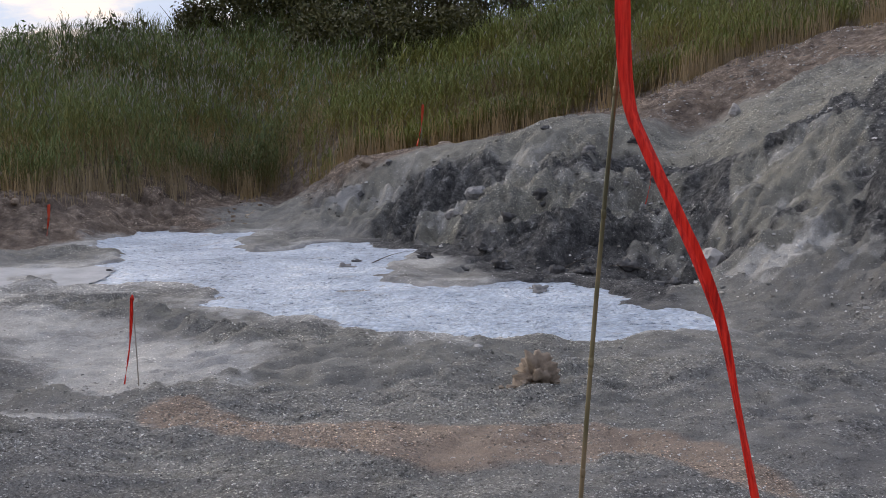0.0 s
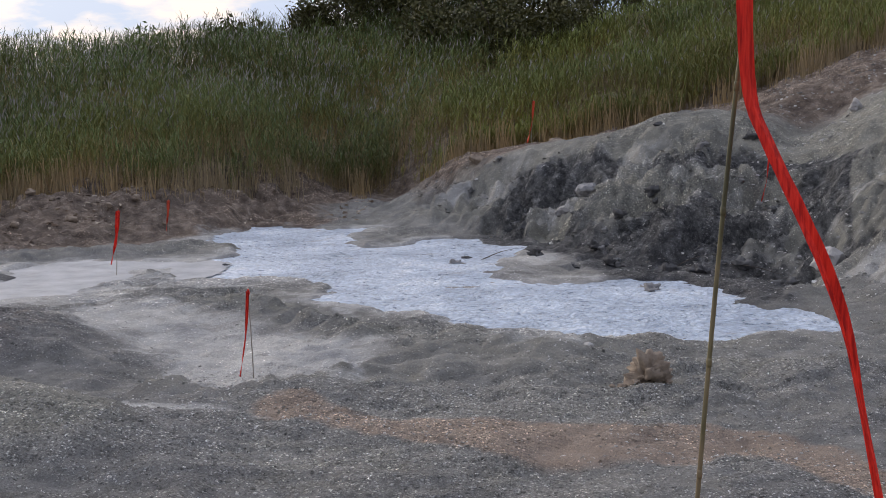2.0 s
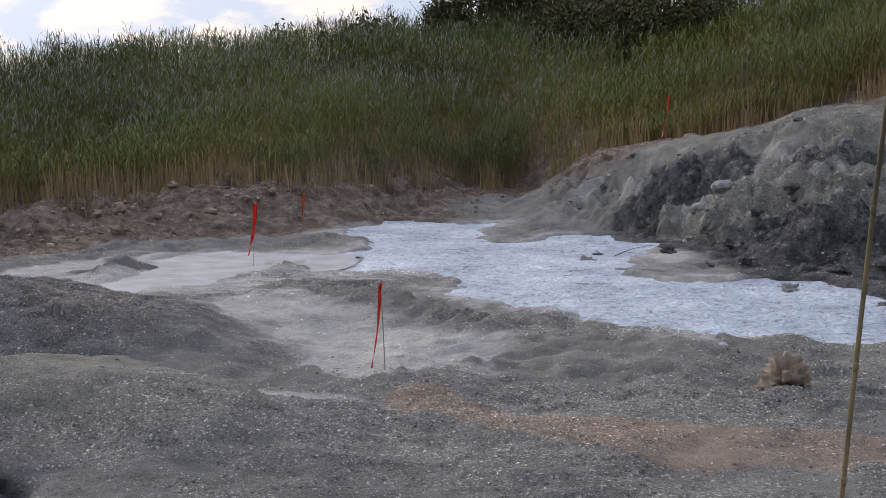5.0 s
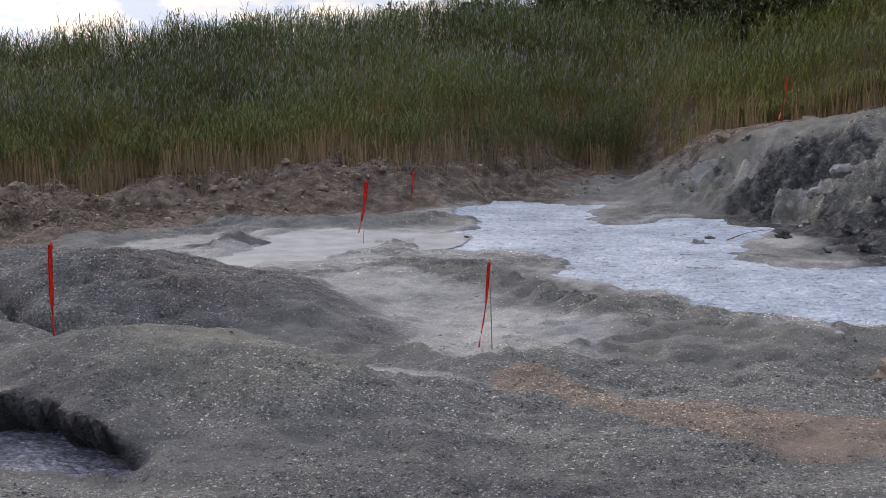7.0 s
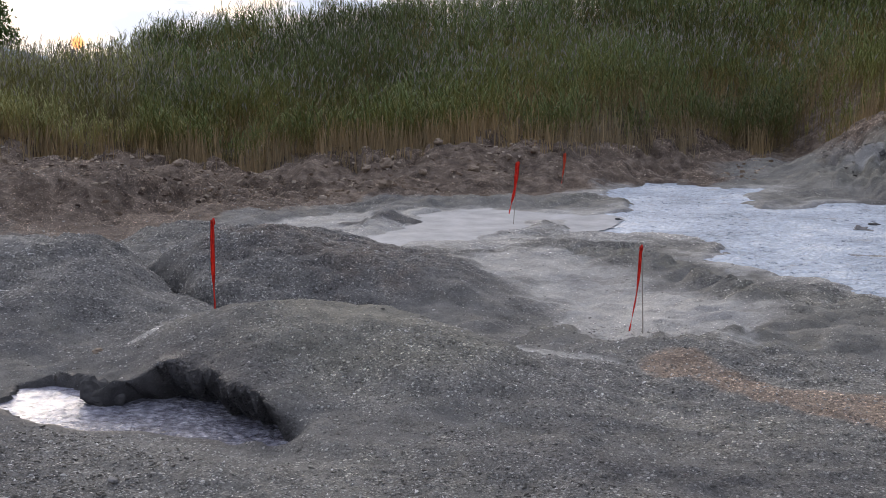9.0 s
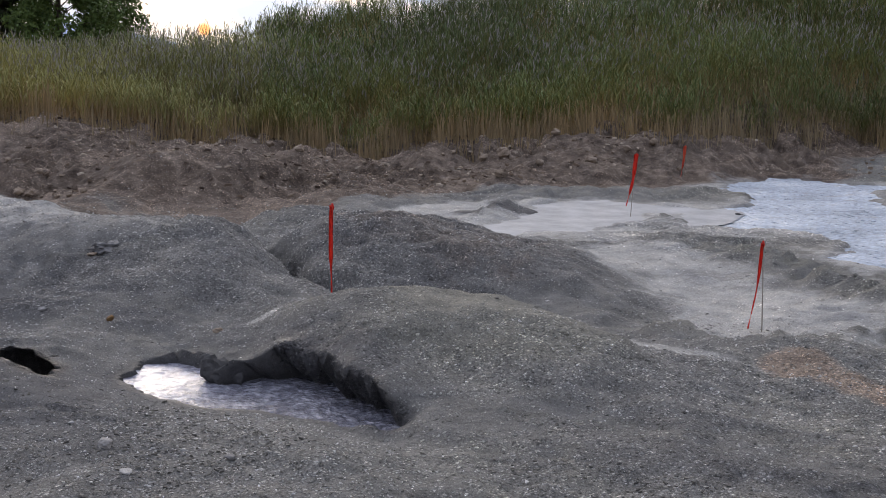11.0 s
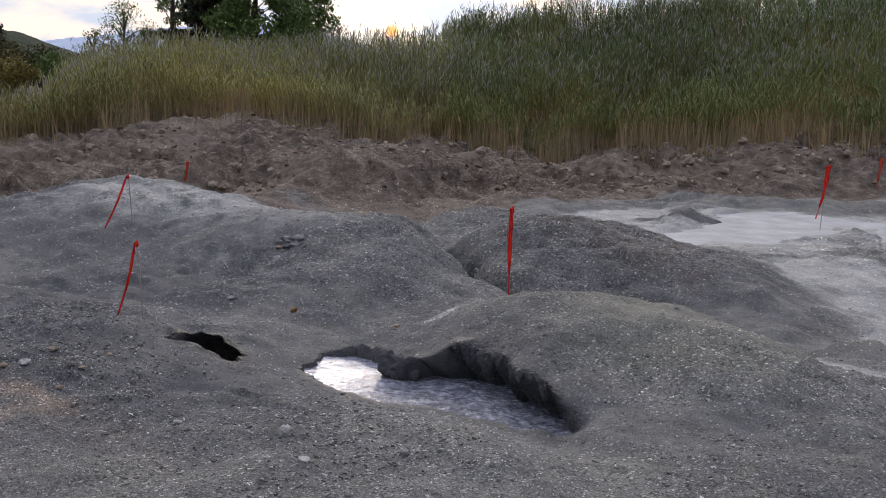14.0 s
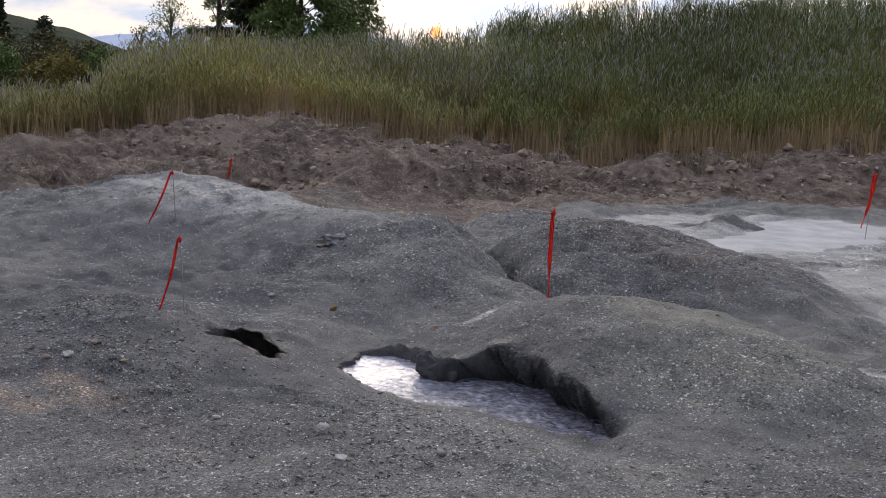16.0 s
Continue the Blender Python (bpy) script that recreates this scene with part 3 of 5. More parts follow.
    bent = (z + 0.35 * fbm(x, y, 0.7, 4, 65, 0.6)) / tread
    part_up = bent - np.floor(bent)
    shelved = z + tread * (step(0.5, 0.9, part_up) - part_up)
    z = z + (shelved - z) * 0.40 * np.clip(rough * 1.2, 0, 1) * step(-0.12, 0.02, fbm(x, y, 1.5, 2, 67))
    z -= 0.30 * bump(x, y, 1.35, 12.35, 0.22, 0.16) + 0.25 * bump(x, y, 2.75, 10.75, 0.25, 0.12)
    tx, ty = x + 0.12 * fbm(x, y, 0.3, 3, 68), y + 0.12 * fbm(x, y, 0.3, 3, 69)
    clod, gap = blocks(tx, ty, 0.55, 71)
    crumb, chink = blocks(tx, ty, 0.21, 72)
    broken = 0.24 * clod - 0.12 * np.exp(-gap / 0.10) + 0.11 * crumb - 0.05 * np.exp(-chink / 0.12)
    z += broken * np.clip(rough * 1.1, 0, 1) * (0.35 + 0.65 * step(-0.1, 0.1, fbm(x, y, 1.8, 2, 73)))
    rubble = step(9, 14, a) * step(0.05, 0.3, up) * step(26, 20, d) * (1 - 0.95 * bump(x, y, -10.1, 10.5, 1.3, 0.9, 40, 2.0))
    z += rubble * (0.20 * fbm(x, y, 0.9, 5, 71, 0.62) + 0.8 * broken * step(-0.15, 0.1, fbm(x, y, 1.4, 2, 74)) - 0.12 * bump(x, y, -10.2, 10.4, 1.2, 0.8))
    # fine unevenness
    z += near * (0.040 * fbm(x, y, 0.30, 4, 81, 0.6) + (0.05 + 0.09 * step(5.5, 7.5, d)) * fbm(x, y, 0.9, 3, 91))
    patch = step(0.0, 0.2, fbm(x, y, 1.3, 3, 76)) * near * step(4.5, 6.5, d)
    z += patch * (0.035 * crumb - 0.02 * np.exp(-chink / 0.15))
    drift = fbm(x, y * 1.7, 1.7, 5, 301, 0.6)
    layer = step(-0.05, -0.035, drift) + step(0.06, 0.072, drift) + step(0.18, 0.19, drift)
    z += near * step(3.0, 4.5, d) * (0.010 + 0.010 * step(6.5, 9.0, d)) * (layer - 1.5) * (1 - 0.8 * step(-0.4, 0.1, inside(x, y, PAN)))
    # basins
    wob = 0.34 * fbm(x, y, 0.7, 5, 101, 0.62)
    pool = inside(x, y, POOL) + wob
    chan = inside(x, y, CHANNEL) + wob
    film = inside(x, y, STRIP) + 0.4 * wob + 0.05
    shelf_z = POOL_LEVEL + 0.035 + 0.05 * fbm(x, y, 0.5, 4, 117, 0.6) + 0.5 * np.clip(z, 0, 0.1) * (bank > 0.25)
    flat = step(-0.55, -0.05, np.maximum(pool, chan)) * np.where(right > 0.5, step(0.35, 0.0, up), 1.0)
    z = z * (1 - 0.92 * flat) + shelf_z * 0.92 * flat
    z = np.where((pool > -0.62) & (pool < 0.02), np.maximum(z, POOL_LEVEL + 0.014), z)
    z = np.where((chan > -0.55) & (chan < 0.02) & (pool < 0.02), np.maximum(z, CHANNEL_LEVEL + 0.012), z)
    z = z * (1 - step(-0.12, 0.12, pool)) + (POOL_LEVEL - 0.06 + 0.10 * fbm(x, y, 1.1, 3, 111)) * step(-0.12, 0.12, pool)
    z = z * (1 - step(-0.15, 0.15, chan)) + (CHANNEL_LEVEL - 0.03 + 0.05 * fbm(x, y, 0.9, 3, 121)) * step(-0.15, 0.15, chan)
    z = z * (1 - step(-0.3, 0.1, film)) + (FILM_LEVEL - 0.025 + 0.05 * fbm(x, y, 0.9, 3, 123)) * step(-0.3, 0.1, film)
    spr = inside(x, y, HOLE) + 0.05 * fbm(x, y, 0.28, 4, 131, 0.6)
    behind = step(4.22, 4.40, y + 0.24 * (x + 3.6))
    eave = np.interp(x, (-4.7, -4.35, -4.2, -3.9, -3.7, -3.4, -3.1, -2.85), (-0.05, -0.04, 0.07, 0.11, 0.10, 0.09, 0.06, -0.03)) + 0.06 * fbm(x, y, 0.3, 3, 135)
    hem = np.clip((spr + 0.20) / 0.19, 0, 1) ** 2.5 * behind
    z = z * (1 - hem) + np.minimum(z, eave) * hem
    z += 0.05 * fbm(x, y, 0.16, 4, 137, 0.6) * step(-0.30, -0.08, spr) * behind * step(-3.2, -3.8, x)
    cut = step(-0.012, 0.03, spr)
    apron = step(-0.60, -0.02, spr) * (1 - behind)
    z = z * (1 - apron) + np.minimum(z, -0.072) * apron
    z = z * (1 - cut) + (SPRING_LEVEL - 0.2) * cut
    shore = np.clip(1 - cut - apron - step(-0.05, 0.1, pool) - step(-0.05, 0.1, chan), 0, 1)
    z += near * shore * (0.016 * fbm(x, y, 0.16, 3, 151, 0.6) + 0.022 * crumb * step(0.02, 0.12, fbm(x, y, 0.9, 3, 155)))
    ven = inside(x, y, VENT) + 0.02 * fbm(x, y, 0.25, 3, 141)
    z -= 0.10 * step(-0.01, 0.02, ven) + 1.2 * step(0.03, 0.07, ven)
    return z, dict(a=a, d=d, up=up, shelf=shelf, right=right, face=face, pool=pool, chan=chan, spr=spr, ven=ven, toe=toe, spring_mound=spring_mound, bank=bank,
                   crack=gully, track=along(wx, wy, TRACK), dry=inside(x, y, DRY) + 2 * wob,
                   strip=film, crag=crag, layer=layer)


# ---- ground: one sheet to the horizon ----
def mesh_from_arrays(name, verts, quads, material, smooth=True, colors=()):
    """A mesh from vertex rows and quads (or triangles), with point colour layers."""
    me = bpy.data.meshes.new(name)
    verts, quads = np.asarray(verts, np.float32), np.asarray(quads, np.int32)
    k = quads.shape[1]
    me.vertices.add(len(verts))
    me.vertices.foreach_set("co", verts.ravel())
    me.loops.add(quads.size)
    me.loops.foreach_set("vertex_index", quads.ravel())
    me.polygons.add(len(quads))
    me.polygons.foreach_set("loop_start", np.arange(0, quads.size, k, dtype=np.int32))
    me.polygons.foreach_set("loop_total", np.full(len(quads), k, np.int32))
    me.polygons.foreach_set("use_smooth", np.full(len(quads), smooth))
    for layer, rgb in colors:
        at = me.color_attributes.new(layer, "FLOAT_COLOR", "POINT")
        rgba = np.concatenate([np.asarray(rgb, np.float32), np.ones((len(verts), 1), np.float32)], 1)
        at.data.foreach_set("color", rgba.ravel())
    me.materials.append(material)
    me.update(calc_edges=True)
    me.validate()
    return me


def spread(lo, hi, fine, reach):
    """Coordinates: even in the middle, then ever wider out to the horizon."""
    mid = np.arange(lo, hi, fine)
    out, gap, p = [], fine, hi
    while p < reach:
        gap *= 1.18
        p += gap
        out.append(p)
    out = np.array(out)
    return np.concatenate([lo - (out[::-1] - hi), mid, out])


def graded(lo, hi, near, far):
    out, p = [lo], lo
    while p < hi:
        p += near + (far - near) * (p - lo) / (hi - lo)
        out.append(p)
    return np.array(out)


def grid_quads(nx, ny):
    i, j = np.meshgrid(np.arange(nx - 1), np.arange(ny - 1), indexing="ij")
    q = (i * ny + j).ravel()
    return np.stack([q, q + ny, q + ny + 1, q + 1], 1)


xs = spread(-15.0, 6.5, 0.041, 1600)
ys_mid = graded(3.0, 21.0, 0.024, 0.06)
ys_tail = [21.0]
gap = 0.08
while ys_tail[-1] < 1600:
    gap *= 1.13
    ys_tail.append(ys_tail[-1] + gap)
ys_head = [3.0]
gap = 0.03
while ys_head[-1] > -1600:
    gap *= 1.25
    ys_head.append(ys_head[-1] - gap)
ys = np.concatenate([np.array(ys_head[:0:-1]), ys_mid[:-1], np.array(ys_tail[1:])])
GX, GY = np.meshgrid(xs, ys, indexing="ij")
GZ, K = land(GX, GY)

# the roof of mud that hangs over the spring: its rim reaches forward, the wall below it falls back
back_rim = step(4.22, 4.40, GY + 0.24 * (GX + 3.6)) * step(-2.72, -2.9, GX) * step(-4.30, -4.15, GX)
lip = step(-0.22, -0.02, K["spr"]) * (1 - step(-0.012, 0.02, K["spr"])) * back_rim * (0.7 + 1.3 * fbm(GX, GY, 0.22, 3, 151))
PX, PY = GX + 0.02 * lip, GY - 0.06 * lip
hollow = step(0.0, 0.02, K["spr"]) * (1 - step(0.10, 0.2, K["spr"])) * back_rim
PY = PY + 0.30 * hollow
# the vent runs back under its far rim
PY = PY + 0.45 * step(-0.005, 0.025, K["ven"]) * step(-0.02, 0.03, GY - np.interp(GX, (-5.35, -5.1, -4.8), (3.92, 3.93, 3.92)))
GZ = GZ + 0.015 * lip

n1, n2 = fbm(GX, GY, 1.3, 4, 161), fbm(GX, GY, 3.0, 4, 171)
inner = step(-0.75, 0.25, np.maximum(K["pool"], K["chan"]) + 0.8 * n1) * (1 - K["right"] * step(-0.45, -0.28, K["shelf"]))
pale = np.clip(0.75 * inner + 0.9 * step(-0.25, 0.15, K["dry"]) + 1.1 * step(-0.12, 0.08, K["strip"])
               + 0.55 * step(-0.30, 0.25, inside(GX, GY, PAN) + 0.9 * n1), 0, 1)
pale *= 1 - 0.75 * step(0.06, 0.16, GZ) * step(25, 10, K["d"]) * (K["a"] > 3)
pale = np.clip(pale + 0.55 * bump(GX, GY, -8.9, 6.4, 2.0, 0.8), 0, 1)
tan = step(0.32, 0.08, K["track"] + 0.35 * n1) * 0.9 + 0.35 * step(9, 13, K["a"]) * step(-0.7, -0.1, K["shelf"]) * step(-0.1, 0.15, n1)
tan = np.clip(tan + 0.5 * step(0.05, 0.3, n2) * (K["a"] < 60) * step(4.5, 3.4, GY), 0, 1)
hollow_gravel = bump(GX, GY, -4.9, 7.9, 1.9, 1.1, -15, 1.5)
# Shade painted in: the crack's crease and the vent's mouth, with its dark rim.
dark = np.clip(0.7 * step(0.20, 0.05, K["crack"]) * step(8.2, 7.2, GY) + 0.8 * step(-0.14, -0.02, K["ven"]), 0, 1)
cool = np.clip(1.0 * bump(GX, GY, -6.5, 4.1, 2.5, 1.5, 0, 1.5) * (1 + 1.2 * n1) + 0.55 * bump(GX, GY, -9.0, 6.0, 2.2, 1.0) + 0.5 * hollow_gravel
               + 0.7 * bump(GX, GY, -0.9, 4.3, 1.3, 0.45) + 0.9 * bump(GX, GY, -5.0, 2.9, 1.9, 0.9) + 0.5 * bump(GX, GY, 2.4, 5.2, 1.6, 1.4) + 0.55 * bump(GX, GY, 3.3, 8.8, 1.3, 1.6) + 0.5 * bump(GX, GY, -3.75, 5.0, 0.4, 0.35), 0, 1)
stony = np.clip(0.35 + 1.0 * step(4.4, 3.4, GY) + 0.9 * hollow_gravel + 2.2 * fbm(GX, GY, 1.2, 4, 231) - 0.35 * step(0.10, 0.25, K["spring_mound"])
                - 0.6 * np.clip(pale + tan, 0, 1) - 0.35 * bump(GX, GY, -6.5, 4.3, 2.0, 0.9) + 0.28 * (K["layer"] - 1.5), 0, 1)
band = step(4, 1, K["a"]) * step(-13.5, -10.5, K["a"])
n4 = fbm(GX, GY, 0.7, 5, 241, 0.65)
# Dark mud in noise blotches, which also stand in for the face's shaded cavities.
facedark = K["face"] * np.clip(0.34 + 0.36 * band + 1.6 * n1 + 1.8 * n4, 0, 1) * (0.45 + 0.45 * band)
foot_wet = K["right"] * step(0.28, 0.02, K["up"]) * step(-0.42, -0.26, K["shelf"]) * step(-14.5, -12, K["a"]) * step(6, 2, K["a"])
dark = np.clip(dark + facedark + 0.75 * foot_wet * (K["pool"] < 0.1), 0, 1)
brown = np.clip(step(9, 14, K["a"]) * step(-0.25, 0.10, K["shelf"] + 0.35 * n2) + K["right"] * step(16.0, 18.0, K["d"] + 1.2 * n2)
                + step(-2.5, 0.5, K["d"] - K["toe"]) * 0.8, 0, 1)
olive = np.clip(0.85 * K["right"] * step(0.1, 0.3, K["up"]) + 0.8 * step(0.05, 0.20, K["spring_mound"]) + 0.8 * n2 + 0.25, 0, 1) * (1 - 0.8 * brown)
# Wet mud; inside the vent and under the spring's rim it paints shade too.
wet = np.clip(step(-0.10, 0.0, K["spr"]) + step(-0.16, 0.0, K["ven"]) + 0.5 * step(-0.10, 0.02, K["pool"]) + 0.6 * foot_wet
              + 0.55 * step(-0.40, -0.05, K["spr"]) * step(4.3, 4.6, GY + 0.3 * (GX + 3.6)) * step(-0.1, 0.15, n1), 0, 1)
crest_crust = K["right"] * step(-3, 3, K["a"]) * step(0.35, 0.8, K["up"]) * step(17.8, 16.5, K["d"])
# Besides the crest's crust, pale blotches put missing light into the face's colour.
pale = np.clip(pale + 0.5 * crest_crust * (1 + 2 * n1) + 0.45 * K["face"] * step(0.02, 0.22, fbm(GX, GY, 0.6, 5, 221, 0.6)), 0, 1)
olive = np.clip(olive + 0.8 * K["bank"] + 0.3 * (K["layer"] == 1), 0, 1)
cool = np.clip(cool + 0.22 * (K["layer"] >= 2) * (1 - K["right"]) * (1 - step(0.04, 0.15, K["spring_mound"])), 0, 1)
pale = np.clip(pale + 0.22 * (K["layer"] < 1) * step(5, 7, K["d"]) * step(16, 13, K["d"]), 0, 1)
pale = pale * (1 - 0.9 * np.clip(1.6 * K["bank"], 0, 1))
dark = np.clip(dark + 0.35 * K["bank"] * (n1 > -0.05), 0, 1)
heap = bump(GX, GY, -10.1, 10.5, 1.25, 0.85, 40, 1.5)
white = step(-0.12, 0.08, K["strip"])
brown, dark, olive = brown * (1 - white), dark * (1 - white), olive * (1 - white)
brown = np.clip(brown + 0.9 * heap + 0.42 * hollow_gravel + 0.35 * bump(GX, GY, -4.6, 2.7, 1.6, 0.5), 0, 1)
tan = np.clip(tan + 0.7 * bump(GX, GY, -4.85, 2.75, 0.30, 0.10) + 0.6 * bump(GX, GY, -4.95, 2.45, 0.4, 0.12), 0, 1)
tan = np.clip(tan + 0.45 * brown * step(34, 40, K["a"]) * step(-0.05, 0.2, fbm(GX, GY, 0.9, 4, 211)), 0, 1)
tongue = step(0.25, 0.6, bump(GX, GY, -5.92, 10.98, 0.50, 0.17, 39) + 0.5 * n1)
for run in TRICKLES:
    pale = np.clip(pale + 0.9 * step(0.16, 0.03, along(GX, GY, run) + 0.5 * np.abs(n1)), 0, 1)
tan, pale = tan * (1 - heap), pale * (1 - heap) * (1 - tongue)
cool, wet = np.clip(cool + tongue, 0, 1), np.clip(wet + 0.35 * tongue, 0, 1)
# runs of darker silt down the slope beyond the rough face
runs = fbm(1.1 * K["a"], 0.35 * K["d"], 2.2, 4, 201, 0.6) * K["right"] * step(-8, -11, K["a"]) * step(0.0, 0.3, K["up"]) * step(1.1, 0.9, K["up"])
dark = np.clip(dark + 1.8 * np.clip(runs + 0.6 * n4 + 0.10, 0, 1) * (K["right"] * step(-8, -11, K["a"]) * step(0.0, 0.3, K["up"]) * step(1.0, 0.85, K["shelf"])), 0, 1)
pale = np.clip(pale + 0.5 * np.clip(-runs - 0.14, 0, 1), 0, 1)
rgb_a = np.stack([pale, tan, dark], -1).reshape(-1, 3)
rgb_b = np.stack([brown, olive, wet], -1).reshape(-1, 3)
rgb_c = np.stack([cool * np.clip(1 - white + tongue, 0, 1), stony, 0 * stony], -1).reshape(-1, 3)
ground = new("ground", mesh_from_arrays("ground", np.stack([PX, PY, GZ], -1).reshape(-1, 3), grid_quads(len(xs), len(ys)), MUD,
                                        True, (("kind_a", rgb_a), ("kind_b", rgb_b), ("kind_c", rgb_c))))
tagged(ground, "grey mud and gravel hollow with crusted mounds and brown banks", "ground", kind="structure")


def height(x, y):
    return float(land(np.array([x]), np.array([y]))[0][0])


def mud_surface(name, ring, level, cell, margin, swell, material, label, size=0.5):
    """A sheet of mud that fills a basin; its edge runs in under the shore."""
    pts = np.array(ring)
    gx = np.arange(pts[:, 0].min() - 0.5, pts[:, 0].max() + 0.5, cell)
    gy = np.arange(pts[:, 1].min() - 0.5, pts[:, 1].max() + 0.5, cell)
    X, Y = np.meshgrid(gx, gy, indexing="ij")
    Z = level + swell * (fbm(X, Y, size, 3, 181) + 0.6 * fbm(X, Y, size / 4, 3, 191))
    keep = inside(X, Y, ring) > -margin
    quads = grid_quads(len(gx), len(gy))
    quads = quads[keep.ravel()[quads].all(1)]
    used, inv = np.unique(quads, return_inverse=True)
    verts = np.stack([X, Y, Z], -1).reshape(-1, 3)[used]
    ob = new(name, mesh_from_arrays(name, verts, inv.reshape(-1, 4), material))
    return tagged(ob, label, "mud pool", kind="structure")


mud_surface("water_mud_pool", POOL, POOL_LEVEL, 0.03, 0.25, 0.022, POOL_MUD, "broad pool of bubbling bluish white liquid mud")
mud_surface("water_mud_channel", CHANNEL, CHANNEL_LEVEL, 0.04, 0.22, 0.012, CHANNEL_MUD, "shallow sheet of settled pale grey mud")
mud_surface("water_mud_spring", SPRING, SPRING_LEVEL, 0.015, 0.26, 0.014, SPRING_MUD, "small seething pool of wet violet grey mud", 0.16)


# ---- reed beds ----
def reed_bed(name, count, lo, hi, depth, seed, label, tall=1.75, front=0.55, gap=None, material=None, plumes=0.2):
    """Reeds between two bearings, from the toe of the bank backwards: stem, hanging leaves and plumes."""
    r = np.random.RandomState(seed)
    a = r.uniform(lo, hi, count)
    back = depth * r.rand(count) ** (1 / front)
    toe = rim(a, TOE_D) + 0.35 * r.randn(count) * 0.5 + 0.9 * fbm(a, back * 0, 4.0, 3, seed + 5)
    d = toe + back
    x, y = -d * np.sin(np.radians(a)), d * np.cos(np.radians(a))
    if gap is not None:
        keep = gap(a, d, r)
        a, d, x, y, back = a[keep], d[keep], x[keep], y[keep], back[keep]
    keep = r.rand(len(a)) < 0.66 + 1.4 * fbm(x, y, 0.9, 3, seed + 15)
    a, d, x, y, back = a[keep], d[keep], x[keep], y[keep], back[keep]
    n = len(a)
    z = land(x, y)[0]
    clump = 1 + 0.45 * fbm(x, y, 2.2, 3, seed + 9) + 0.35 * fbm(x, y, 0.6, 2, seed + 13)
    edge = 0.62 + 0.38 * step(0, 1.6, back)
    tallness = tall * clump * edge * r.uniform(0.6, 1.2, n)
    tallness *= 1 - 0.4 * step(57.5, 60, a)
    tint = np.clip(0.40 * r.rand(n) + 0.28 + 1.9 * fbm(x, y, 2.6, 4, seed + 17), 0, 1)
    lean = r.normal(0, 0.07, (n, 2)) + np.array([0.05, -0.03])
    base = np.stack([x, y, z - 0.05], 1)

    def point(f, who=slice(None)):
        """The stem at a fraction of its height."""
        f = np.asarray(f)
        bend = (f ** 2)[:, None] * lean[who] * tallness[who][:, None]
        return base[who] + np.concatenate([bend, (f * tallness[who])[:, None]], 1)

    V, Q, C = [], [], []
    start = 0

    def strip(rows, shades, who):
        """Ribbon quads through a list of left and right rows."""
        nonlocal start
        m = len(rows[0][0])
        k = len(rows)
        block = np.stack([p for pair in rows for p in pair], 1)
        V.append(block.reshape(-1, 3))
        col = np.zeros((m, 2 * k, 3))
        col[:, :, 0] = np.repeat(np.stack(shades, 1), 2, 1)
        col[:, :, 1] = tint[who][:, None]
        C.append(col.reshape(-1, 3))
        idx = start + np.arange(m)[:, None] * 2 * k
        for j in range(k - 1):
            Q.append(np.concatenate([idx + 2 * j, idx + 2 * j + 1, idx + 2 * j + 3, idx + 2 * j + 2], 1))
        start += m * 2 * k

    everyone = np.arange(n)
    ang = r.uniform(0, np.pi, n)
    side = np.stack([np.cos(ang), np.sin(ang), 0 * ang], 1) * 0.0032
    fs = (0.0, 0.5, 1.0)
    strip([(point(np.full(n, f)) - side * (1.2 - f * 0.8), point(np.full(n, f)) + side * (1.2 - f * 0.8)) for f in fs],
          [np.full(n, f) * 0.8 for f in fs], everyone)
    for k in range(9):
        who = everyone if k < 7 else np.where(back < 5.5)[0]
        m = len(who)
        f = np.clip(r.uniform(0.05, 1.0, m) ** 0.8, 0.05, 0.98)
        th = r.uniform(0, 2 * np.pi, m)
        out_dir = np.stack([np.cos(th), np.sin(th), 0 * th], 1)
        scale = (0.85 + 0.5 * step(4, 8, back[who]))
        across = np.stack([-np.sin(th), np.cos(th), 0 * th], 1) * (scale * r.uniform(0.0042, 0.0088, m))[:, None]
        length = scale * r.uniform(0.15, 0.36, m)
        p0 = point(f, who)
        up = np.array([0, 0, 1.0])
        droop = np.where(f < 0.35, r.uniform(-0.8, 0.1, m), r.uniform(0.25, 1.05, m))
        p1 = p0 + out_dir * (0.20 * length)[:, None] + up * (length * 0.6 * np.maximum(droop, -0.3))[:, None]
        p2 = p0 + out_dir * (0.46 * length)[:, None] + up * (length * (droop - 0.10) * 0.95)[:, None]
        # Front rows shifted paler and yellower: the light they catch, put into leaf colour.
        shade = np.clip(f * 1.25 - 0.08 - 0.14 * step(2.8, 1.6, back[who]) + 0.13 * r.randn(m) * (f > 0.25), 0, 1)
        V.append(np.stack([p0, p1 - across, p2, p1 + across], 1).reshape(-1, 3))
        col = np.zeros((m, 4, 3))
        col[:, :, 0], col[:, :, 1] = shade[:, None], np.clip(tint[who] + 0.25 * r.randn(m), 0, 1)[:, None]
        C.append(col.reshape(-1, 3))
        Q.append(start + np.arange(m * 4).reshape(-1, 4))
        start += m * 4
    ob = new(name, mesh_from_arrays(name, np.concatenate(V), np.concatenate(Q), material or REED, False, (("reed_tone", np.concatenate(C)),)))
    tagged(ob, label, "reeds", kind="stuff")
    # plumes on the taller ones
    has = (r.rand(n) < plumes) & (back > 1.4)
    tip = point(np.full(n, 1.0))[has]
    m = len(tip)
    L, wdt = r.uniform(0.08, 0.17, m), r.uniform(0.008, 0.015, m)
    nod = np.stack([r.normal(0.01, 0.025, m), r.normal(0, 0.025, m), 0 * L], 1)
